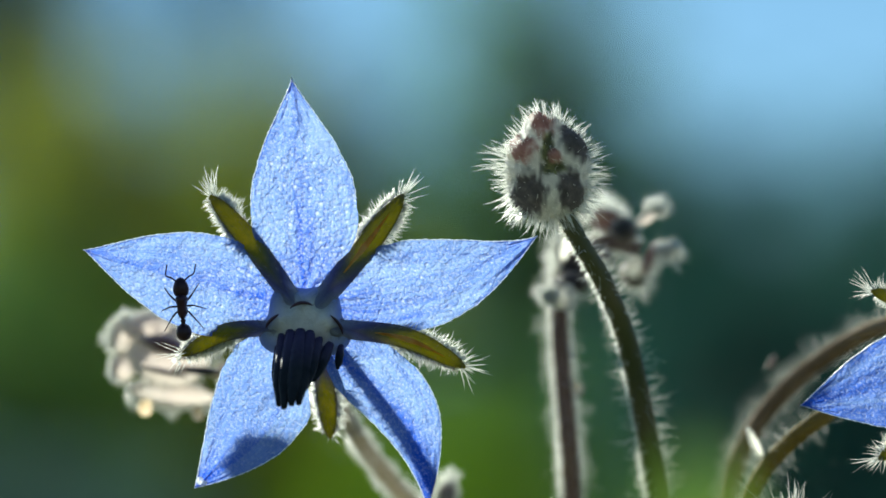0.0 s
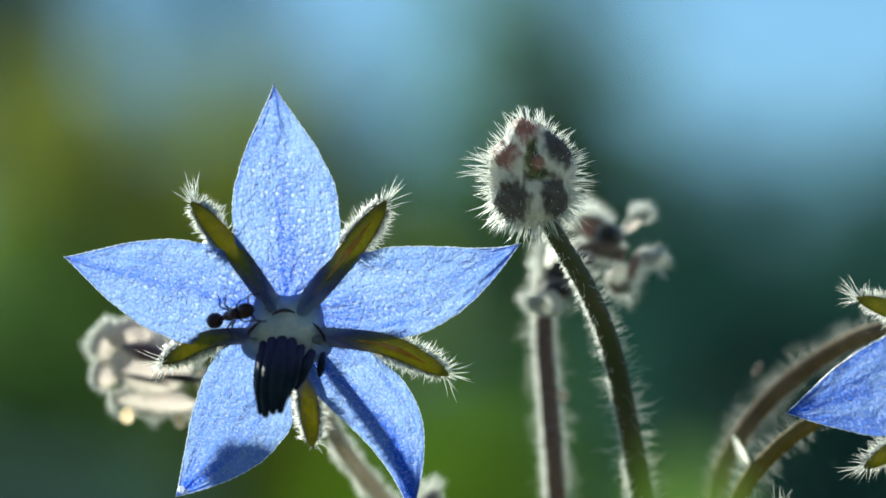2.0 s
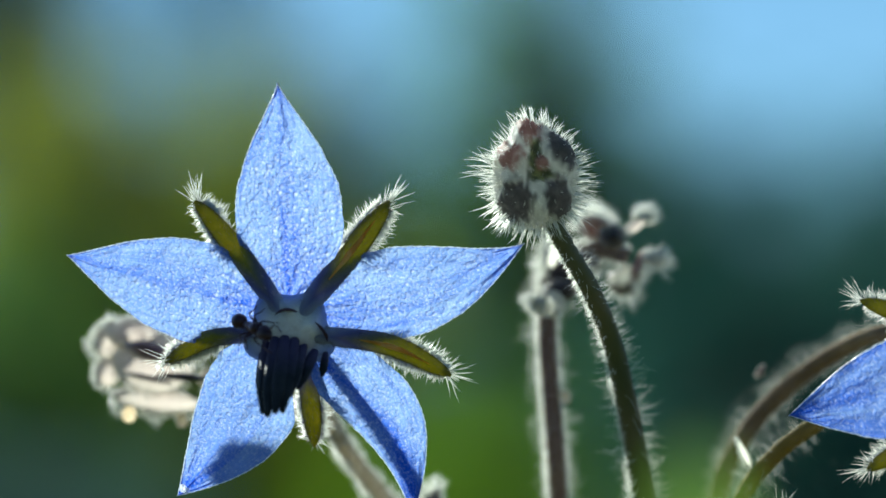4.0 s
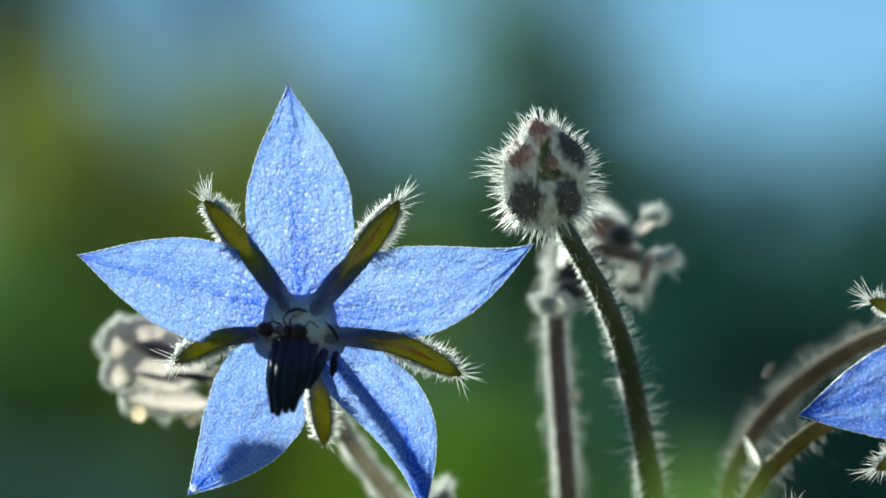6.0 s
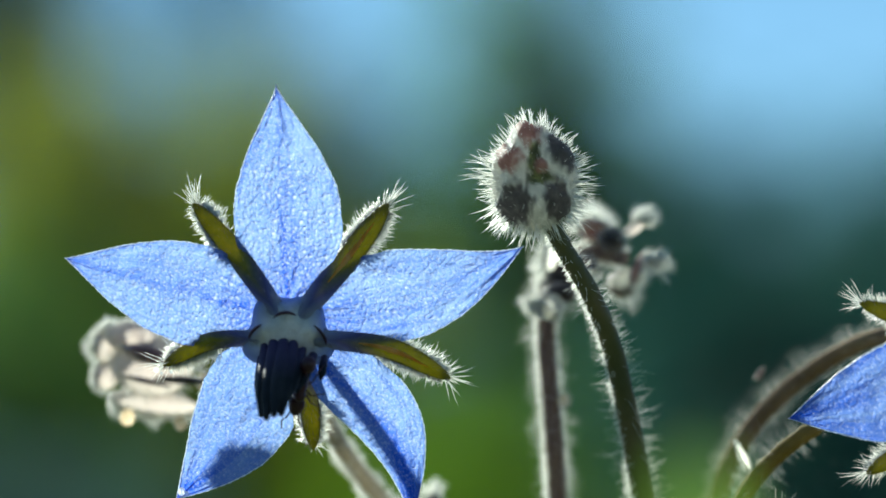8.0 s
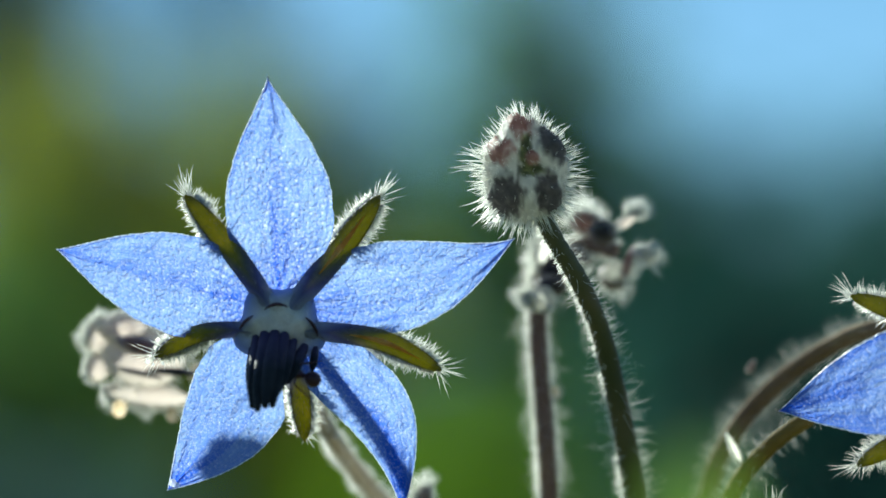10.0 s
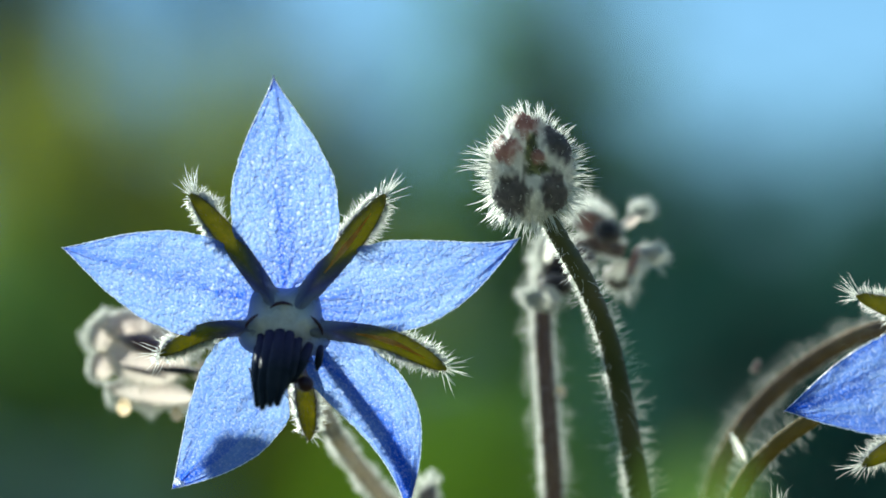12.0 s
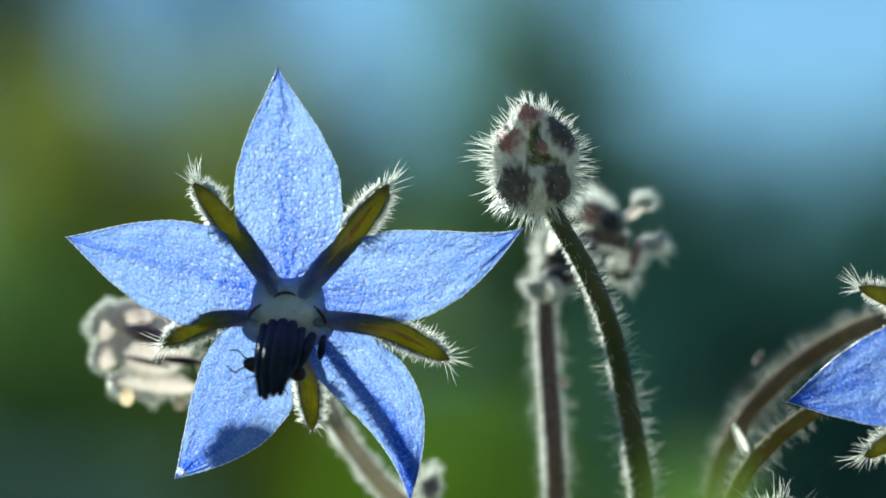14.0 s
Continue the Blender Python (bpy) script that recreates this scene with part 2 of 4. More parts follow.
def ant_build(tree):
    colour = ramp(tree, noise_of(tree, 900.0), (0.3, (0.016, 0.006, 0.010)), (0.7, (0.052, 0.014, 0.024)))
    normal = bump(tree, noise_of(tree, 5000.0, 2), 0.3, 0.00003)
    return node(tree, "ShaderNodeBsdfPrincipled", [("Base Color", colour), ("Normal", normal)], Roughness=0.4, Specular_IOR_Level=0.3).outputs[0]


ANT = material("ant_shell", ant_build)


def foliage(name, dark, mid, light, through, see=0.45):
    def build(tree):
        g = tree.nodes.new("ShaderNodeNewGeometry")
        colour = ramp(tree, g.outputs["Random Per Island"], (0.1, dark), (0.55, mid), (0.95, light))
        skin = node(tree, "ShaderNodeBsdfPrincipled", [("Base Color", colour)], Roughness=0.7, Specular_IOR_Level=0.05)
        glow = node(tree, "ShaderNodeBsdfTranslucent", [("Color", blend(tree, colour, through, 0.5))])
        return mixed(tree, skin.outputs[0], glow.outputs[0], see)
    return material(name, build)


OLIVE = foliage("olive_leaves", (0.09, 0.13, 0.018), (0.15, 0.19, 0.026), (0.20, 0.22, 0.036), (0.29, 0.34, 0.034), 0.6)
MIDGREEN = foliage("green_leaves", (0.05, 0.10, 0.03), (0.08, 0.16, 0.05), (0.11, 0.19, 0.07), (0.12, 0.26, 0.06), 0.55)
TEAL = foliage("dark_leaves", (0.027, 0.080, 0.072), (0.041, 0.118, 0.103), (0.056, 0.150, 0.118), (0.04, 0.143, 0.109), 0.42)
DUSK = foliage("blue_green_leaves", (0.048, 0.092, 0.086), (0.068, 0.128, 0.118), (0.088, 0.158, 0.142), (0.068, 0.145, 0.13), 0.5)
BRIGHT = foliage("bright_leaves", (0.06, 0.13, 0.01), (0.095, 0.18, 0.013), (0.13, 0.225, 0.02), (0.15, 0.285, 0.015), 0.64)
BARK = leafy("bark", [(0.3, (0.04, 0.03, 0.02)), (0.7, (0.12, 0.09, 0.06))], 20.0, (0.1, 0.08, 0.05), 0.02, 0.8, 0.6, 0.01, 60.0)


def ground_build(tree):
    a = noise_of(tree, 0.6, 6)
    b = noise_of(tree, 14.0, 6)
    colour = ramp(tree, blend(tree, a, b, 0.5), (0.3, (0.035, 0.045, 0.012)), (0.5, (0.06, 0.08, 0.02)), (0.7, (0.10, 0.085, 0.04)))
    normal = bump(tree, b, 0.8, 0.04)
    return node(tree, "ShaderNodeBsdfPrincipled", [("Base Color", colour), ("Normal", normal)], Roughness=0.9).outputs[0]


GROUND = material("grassy_soil", ground_build)


# ---- shaping ----
class Shape:
    """Vertices and faces in mm of the bed's own axes: x right, y away, z up."""
    def __init__(self):
        self.v, self.f, self.m = [], [], []

    def add(self, verts, faces, mat=0):
        n = len(self.v)
        self.v.extend(tuple(p) for p in verts)
        self.f.extend(tuple(i + n for i in q) for q in faces)
        self.m.extend([mat] * len(faces))
        return self


def part(name, shape, mats, parent, label="", flat=False, bed=True):
    """One mesh object under a thing or under a part; its vertices are given in the bed's mm."""
    mesh = bpy.data.meshes.new(name)
    root = parent
    while root.parent:
        root = root.parent
    if bed:
        m = Matrix.Translation(-root.location) @ BED @ Matrix.Diagonal((MM, MM, MM, 1))
        verts = np.array(shape.v) @ np.array(m.to_3x3()).T + np.array(m.translation)
    else:
        verts = np.array(shape.v)
    mesh.from_pydata(verts.tolist(), [], shape.f)
    for mat in (mats if isinstance(mats, (list, tuple)) else [mats]):
        mesh.materials.append(mat)
    mesh.polygons.foreach_set("material_index", shape.m)
    if not flat:
        mesh.polygons.foreach_set("use_smooth", [True] * len(shape.f))
    ob = new(name, mesh)
    ob.parent = parent
    if label:
        tagged(ob, label)
    return ob


def thing(name, foot, label, category, group=""):
    """A plant that stands in the soil at foot (x, y in the bed's mm)."""
    ob = new(name)
    p = BED @ Vector((foot[0] * MM, foot[1] * MM, 0))
    ob.location = (p.x, p.y, 0.0)
    ob.empty_display_size = 0.02
    return tagged(ob, label, category, group)


def spline(points, n):
    """n points on a smooth line through the points."""
    p = np.array(points, float)
    p = np.vstack([2 * p[0] - p[1], p, 2 * p[-1] - p[-2]])
    out = []
    for t in np.linspace(0, len(points) - 1, n):
        i = min(int(t), len(points) - 2)
        u = t - i
        a, b, c, d = p[i:i + 4]
        out.append(0.5 * (2 * b + (c - a) * u + (2 * a - 5 * b + 4 * c - d) * u * u + (3 * b - a - 3 * c + d) * u ** 3))
    return np.array(out)


def unit(v):
    v = np.array(v, float)
    return v / max(np.linalg.norm(v), 1e-9)


def frames(line):
    """Tangent, side and up along a line."""
    out = []
    for i in range(len(line)):
        t = unit(line[min(i + 1, len(line) - 1)] - line[max(i - 1, 0)])
        s = np.cross(t, (0.13, 1.0, 0.07))
        s = unit(s) if np.linalg.norm(s) > 0.1 else np.array((1.0, 0, 0))
        out.append((t, s, np.cross(s, t)))
    return out


def tube(shape, line, radii, sides=12, mat=0, flat=1.0, bumpy=0.0, rng=None):
    """A closed tapering tube; flat squeezes it front to back."""
    verts, faces = [], []
    n = len(line)
    for i, (p, r, (t, s, u)) in enumerate(zip(line, radii, frames(line))):
        for k in range(sides):
            a = 2 * math.pi * k / sides
            q = r * (1 + (bumpy * (rng.random() - 0.5) if rng else 0))
            verts.append(p + s * math.cos(a) * q + u * math.sin(a) * q * flat)
    for i in range(n - 1):
        for k in range(sides):
            j = (k + 1) % sides
            faces.append((i * sides + k, i * sides + j, (i + 1) * sides + j, (i + 1) * sides + k))
    verts += [line[0], line[-1]]
    for k in range(sides):
        j = (k + 1) % sides
        faces.append((j, k, n * sides))
        faces.append(((n - 1) * sides + k, (n - 1) * sides + j, n * sides + 1))
    shape.add(verts, faces, mat)


def hair(shape, p, d, length, r, rng, bend=0.25, mat=0):
    """One curved bristle, three-sided, tapering late to its point."""
    d = unit(d)
    a = unit(np.cross(d, (0.3, 0.5, 0.8)))
    b = np.cross(d, a)
    c = np.array([rng.gauss(0, 1) for _ in range(3)]) * bend
    tip = p + unit(d + c * 0.6) * length
    mid = (p + d * length * 0.65) * 0.45 + (p + (tip - p) * 0.65) * 0.55
    verts = []
    for q, w in ((p, r), (mid, r * 0.8)):
        for k in range(3):
            g = 2.0944 * k
            verts.append(q + (a * math.cos(g) + b * math.sin(g)) * w)
    verts.append(tip)
    shape.add(verts, [(0, 1, 4, 3), (1, 2, 5, 4), (2, 0, 3, 5), (3, 4, 6), (4, 5, 6), (5, 3, 6)], mat)


def ellipsoid(shape, c, r, turn=None, rings=10, sides=16, mat=0, warp=None):
    """A rounded body; warp(x, y, z) may reshape the unit ball."""
    m = np.array(turn.to_3x3()) if turn else np.eye(3)
    verts, faces = [], []
    for i in range(rings + 1):
        a = math.pi * i / rings
        for k in range(sides):
            b = 2 * math.pi * k / sides
            q = (math.sin(a) * math.cos(b), math.sin(a) * math.sin(b), math.cos(a))
            q = np.array(warp(*q) if warp else q) * r
            verts.append(np.array(c) + m @ q)
    for i in range(rings):
        for k in range(sides):
            j = (k + 1) % sides
            faces.append((i * sides + k, (i + 1) * sides + k, (i + 1) * sides + j, i * sides + j))
    shape.add(verts, faces, mat)


def stem_hairs(shape, line, radii, count, length, rng, thin=0.022, cover=0.0):
    fr = frames(line)
    for _ in range(count):
        i = int(rng.random() * (len(line) - 1))
        w = rng.random()
        p = line[i] * (1 - w) + line[min(i + 1, len(line) - 1)] * w
        t, s, u = fr[i]
        a = rng.choice((0, math.pi)) + rng.gauss(0, 0.75)
        d = s * math.cos(a) + u * abs(math.sin(a)) * (1 if u[1] > 0 else -1) * (1 if rng.random() > max(0.2, cover) else -1)
        l = length * (0.45 + 0.55 * i / len(line)) * max(0.3, 0.8 + 0.9 * noise.noise((i * 0.21, length * 9, a)))
        hair(shape, p + d * radii[i] * 0.95, d + t * rng.gauss(0.05, 0.25), l * rng.uniform(0.4, 1.25), thin, rng)


# ---- the ground ----
def make_ground():
    rng = random.Random(5)
    s = Shape()
    rings = [0.0, 0.4, 1, 2, 4, 8, 16, 40, 120, 400, 1500, 4000]
    verts, faces = [(0.0, 0.0, 0.0)], []
    sides = 48
    for r in rings[1:]:
        for k in range(sides):
            a = 2 * math.pi * k / sides
            z = -0.01 - 0.02 * rng.random() * min(r, 3) if r > 1 else 0.0
            verts.append((r * math.cos(a), r * math.sin(a), z))
    for k in range(sides):
        faces.append((0, 1 + k, 1 + (k + 1) % sides))
    for i in range(len(rings) - 2):
        for k in range(sides):
            j = (k + 1) % sides
            a, b = 1 + i * sides, 1 + (i + 1) * sides
            faces.append((a + k, b + k, b + j, a + j))
    s.add(verts, faces)
    mesh = bpy.data.meshes.new("ground")
    mesh.from_pydata(s.v, [], s.f)
    mesh.materials.append(GROUND)
    mesh.polygons.foreach_set("use_smooth", [True] * len(s.f))
    tagged(new("ground", mesh), "grassy brown-green garden soil reaching the horizon", "ground", kind="structure")


# ---- shrubs and trees far behind ----
def shrub(name, x, y, low, top, wide, deep, mat, count, leaf, label, category, seed, gap=0.35, stems=5):
    """A shrub or tree in metres: trunk, limbs and a crown of many small leaves in clumps."""
    rng = random.Random(seed)
    root = tagged(new(name), label, category)
    root.location = (x, y, -0.02)
    wood = Shape()
    crown = Shape()
    clumps = []
    for k in range(stems):
        a = 2 * math.pi * (k + rng.random()) / stems
        r = rng.uniform(0.25, 0.9)
        tip = np.array((math.cos(a) * r * wide / 2, math.sin(a) * r * deep / 2, rng.uniform(0.72, 1.0) * top))
        line = spline([(0.05 * math.cos(a), 0.05 * math.sin(a), 0), tip * (0.25, 0.25, 0.4), tip * (0.7, 0.7, 0.75), tip], 9)
        tube(wood, line, np.linspace(0.035 * top / 2 + 0.01, 0.006, 9), 6)
        for j in range(3):
            c = line[3 + j] + np.array((0, 0, 0.0))
            end = c + np.array((rng.uniform(-1, 1) * wide * 0.3, rng.uniform(-1, 1) * deep * 0.3, rng.uniform(0.1, 0.35) * top * 0.6))
            tube(wood, spline([c, (c + end) / 2 + (0, 0, 0.04), end], 5), np.linspace(0.014, 0.004, 5), 5)
    n_clumps = max(8, int(count / 30))
    while len(clumps) < n_clumps:
        u, v, w = rng.uniform(-1, 1), rng.uniform(-1, 1), rng.random()
        z = low + (top - low) * w
        half = math.sqrt(max(0.0, 1 - abs(2 * w - 0.8) ** 2.4 / 2.2)) * (1 - gap * 0.6 * max(0, w - 0.6))
        if u * u + v * v < half * half and (w < 0.65 or rng.random() > gap):
            clumps.append((u * wide / 2, v * deep / 2, z))
    spread = 0.06 * (wide + deep + top) / 3
    for _ in range(count):
        c = rng.choice(clumps)
        p = np.array((c[0] + rng.gauss(0, spread), c[1] + rng.gauss(0, spread), max(0.05, c[2] + rng.gauss(0, spread * 0.7))))
        d = unit((rng.gauss(0, 1), rng.gauss(0, 1), rng.gauss(-0.2, 0.6)))
        s = unit(np.cross(d, (rng.gauss(0, 1), rng.gauss(0, 1), rng.gauss(0, 1))))
        up = np.cross(d, s)
        l = leaf * rng.uniform(0.6, 1.3)
        crown.add([p, p + d * l * 0.5 + s * l * 0.27 + up * l * 0.06, p + d * l, p + d * l * 0.5 - s * l * 0.27 + up * l * 0.06], [(0, 1, 2), (0, 2, 3)])
    part("trunk", wood, BARK, root, bed=False)
    part("crown", crown, mat, root, flat=True, bed=False)
    return root


def make_garden():
    # x, y in metres from the flower; crowns blurred far behind
    shrub("tree", -1.46, 16.5, 1.6, 4.0, 0.75, 0.7, DUSK, 2800, 0.12, "dark grey-green garden tree behind the olive shrub", "tree", 11, 0.1, 3)
    shrub("shrub", -0.76, 12.0, 0.3, 2.27, 1.3, 0.8, OLIVE, 5200, 0.10, "sunlit olive green leafy garden shrub", "shrub", 1, 0.2)
    shrub("tree", -0.60, 15.0, 0.3, 3.2, 0.86, 0.9, TEAL, 3000, 0.10, "thin-crowned dark blue-green garden tree", "tree", 2, 0.4)
    shrub("shrub", -0.2, 14.0, 0.3, 2.46, 1.6, 1.2, MIDGREEN, 4600, 0.11, "rounded grey-green leafy garden shrub", "shrub", 3, 0.2)
    shrub("tree", 0.21, 13.0, 0.6, 3.4, 0.42, 0.5, MIDGREEN, 2300, 0.10, "slender dark green garden tree", "tree", 4, 0.0, 3)
    shrub("shrub", 0.75, 14.0, 0.2, 2.31, 1.1, 0.9, TEAL, 9000, 0.10, "dense dark green garden shrub", "shrub", 5, 0.1)
    shrub("shrub", 1.58, 14.5, 0.2, 2.43, 1.3, 1.0, TEAL, 9000, 0.10, "broad dense dark green garden shrub", "shrub", 6, 0.1)
    shrub("shrub", -0.02, 7.0, 0.1, 0.96, 0.54, 0.6, BRIGHT, 2200, 0.07, "low bright green leafy garden shrub", "shrub", 7, 0.2)
    shrub("shrub", 0.66, 9.0, 0.1, 1.45, 0.85, 0.7, TEAL, 6000, 0.07, "low dense dark green garden shrub", "shrub", 9, 0.2)
    shrub("shrub", 0.10, 10.0, 0.1, 1.36, 0.46, 0.4, MIDGREEN, 2600, 0.07, "narrow dark green garden shrub", "shrub", 12, 0.1)
    shrub("shrub", -1.05, 10.6, 0.1, 1.70, 1.05, 0.5, MIDGREEN, 3600, 0.08, "dark green bushy garden shrub", "shrub", 10, 0.1)
    shrub("shrub", -0.85, 9.0, 0.1, 1.13, 0.9, 0.8, DUSK, 6000, 0.07, "low blue-green garden shrub", "shrub", 8, 0.2)


# ---- borage ----
def ripple(x, y, seed):
    """Smooth uneven values from -1 to 1 over a plane; x and y are arrays."""
    table = np.random.default_rng(int(seed * 131) + 7).uniform(-1, 1, (64, 64))
    x, y = np.broadcast_arrays(np.asarray(x, float), np.asarray(y, float))
    i, j = np.floor(x).astype(int), np.floor(y).astype(int)
    a, b = x - i, y - j
    a, b = a * a * (3 - 2 * a), b * b * (3 - 2 * b)
    low = table[i % 64, j % 64] * (1 - a) + table[(i + 1) % 64, j % 64] * a
    high = table[i % 64, (j + 1) % 64] * (1 - a) + table[(i + 1) % 64, (j + 1) % 64] * a
    return low * (1 - b) + high * b


def beads(x, y, size, wet, seed):
    """Round dew beads strewn over a plane: their height as a part of their spacing, and the glint to paint on each
    one's middle.
    """
    rng = np.random.default_rng(seed + 90)
    jx, jy = rng.uniform(0.1, 0.9, (128, 128)), rng.uniform(0.1, 0.9, (128, 128))
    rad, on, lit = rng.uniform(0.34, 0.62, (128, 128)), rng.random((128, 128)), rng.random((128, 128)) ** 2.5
    x, y = x / size, y / size
    i, j = np.floor(x).astype(int), np.floor(y).astype(int)
    best, spark = np.zeros(x.shape), np.zeros(x.shape)
    for di in (-1, 0, 1):
        for dj in (-1, 0, 1):
            p, q = (i + di) % 128, (j + dj) % 128
            far = ((x - i - di - jx[p, q]) ** 2 + (y - j - dj - jy[p, q]) ** 2) / rad[p, q] ** 2
            here = np.clip((wet - on[p, q]) * 6, 0, 1)
            high = np.sqrt(np.maximum(0, 1 - far)) * rad[p, q] * here
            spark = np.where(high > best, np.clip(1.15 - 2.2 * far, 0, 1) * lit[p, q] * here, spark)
            best = np.maximum(best, high)
    return best, spark


def petal(angle, length, left, right, bend, lift, narrow, deep=0.05, point=(1.1, 1.1), wet=0.6, rib=0.5, fold=0.0, dusk=0.0, mid=0.0, fine=1.0, seed=0):
    """A pointed petal from the flower's middle. angle: degrees from straight up, clockwise; sizes in mm; lift: how far
    its tip comes forward;
    narrow: how fast each side widens from the base; deep: how blue it is; point: how straight each side runs to the
    tip; rib: how blue its midrib is;
    fold: how far its two halves close like a book; dusk: how much blue, shade included, is put into its colour past its
    middle;  mid: where its blue midrib is put, such as onto the stem's shadow."""
    nu, nv = int(256 * fine), int(160 * fine)
    s = Shape()
    a = radians(angle)
    out, side = np.array((math.sin(a), 0, math.cos(a))), np.array((math.cos(a), 0, -math.sin(a)))
    g, v = np.linspace(0, 1, nu + 1)[:, None], np.linspace(-1, 1, nv + 1)[None, :]
    u = g ** 0.9
    b = np.where(v > 0, point[1], point[0])
    c = b * 0.42 / 0.58
    w = np.maximum(u, 0.02) ** c * (1 - u) ** b / (0.42 ** c * 0.58 ** b)
    w = w * (1 + 0.016 * np.sin(u * 31 + seed) * (1 - u) + 0.012 * ripple(u * 40, np.sign(v) * 3 + 9, seed))
    slim = 1 - np.maximum(0, 1 - np.where(v > 0, narrow[1], narrow[0]) * np.maximum(u, 0.03)) ** 1.15
    x = bend * np.sin(np.pi * u ** 1.5) + np.where(v > 0, right, left) * v * w * slim
    z = u * length + 0 * v
    y = -lift * u ** 1.4 + 0.03 * np.exp(-(v / 0.12) ** 2) * (1 - u) + fold * np.abs(v) ** 1.3 * w * slim
    y = y + 0.14 * ripple(u * 9 + seed, v * 2.2 + 20, seed) + 0.06 * ripple(u * 26, v * 7 + 20, seed + 1) + 0.022 * ripple(x * 5 + 40, z * 5, seed + 2)
    moist = wet * np.clip(1.25 - 1.35 * u ** 1.5 + 0.5 * ripple(x * 0.8 + 30, z * 0.8, seed + 3), 0, 1.2)
    large, glint = beads(x + 12, z, 0.27, moist - 0.6 * (1 - wet), seed)
    small, gleam = beads(x + 12, z, 0.145, moist + 0.25, seed + 1)
    y = y - 0.27 * 0.54 * large - 0.145 * 0.46 * np.where(large > 0.05, 0.4, 1) * small
    p = out * z[..., None] + side * x[..., None]
    verts = np.stack([p[..., 0], y, p[..., 2]], -1).reshape(-1, 3)
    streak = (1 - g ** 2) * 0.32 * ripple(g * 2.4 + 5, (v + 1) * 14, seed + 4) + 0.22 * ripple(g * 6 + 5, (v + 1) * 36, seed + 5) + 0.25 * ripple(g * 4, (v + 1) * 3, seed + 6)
    vein_shade = np.maximum(0, deep + streak) + rib * np.exp(-((v - mid + 0.05 * np.sin(g * 24 + seed)) / (0.10 + 0.10 * g + 0.10 * dusk)) ** 2) * np.clip(1.5 - 1.2 * g, 0, 1)
    # dusk: blue shade painted past the middle, with the tip's own deeper blue
    vein_shade = vein_shade + dusk * np.clip(1.6 * (g - 0.42 - 0.35 * np.abs(v - 0.1)), 0, 1)
    # bluer towards the tip; the shade around the throat is coloured in
    vein_shade = vein_shade + 0.55 * np.maximum(0, g - 0.5) + 1.8 * np.maximum(0, g - 0.84) + 0.75 * np.maximum(0, 1 - (g + 0.05 * np.sin((v + 1) * 24)) / 0.30)
    s.vein_shade = np.clip(vein_shade, 0, 1).ravel().tolist()
    # whiteness of each bead: its painted glint and its height
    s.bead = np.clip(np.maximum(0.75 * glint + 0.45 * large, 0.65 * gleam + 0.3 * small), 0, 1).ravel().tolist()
    q = (np.arange(nu)[:, None] * (nv + 1) + np.arange(nv)[None, :]).ravel()
    s.add(verts.tolist(), np.stack([q, q + 1, q + nv + 2, q + nv + 1], -1).tolist())
    grid = verts.reshape(nu + 1, nv + 1, 3)
    # a thin pale cord along the outer edge stands for its rim light
    start, step = int(nu * 0.42), 3
    edge = np.concatenate([grid[start:nu:step, 0], grid[nu:start:-step, nv]])
    tube(s, edge, [0.034 + 0.018 * math.sin(i * 2.3) for i in range(len(edge))], 5, 1)
    return s


def broad(g):
    """How wide a sepal is along its length: a blunt tip."""
    return (0.82 + 0.18 * math.sin(math.pi * min(0.5, g * 0.85))) * math.sqrt(max(0.012, 1 - max(0.0, (g - 0.5) / 0.5) ** 2.2))


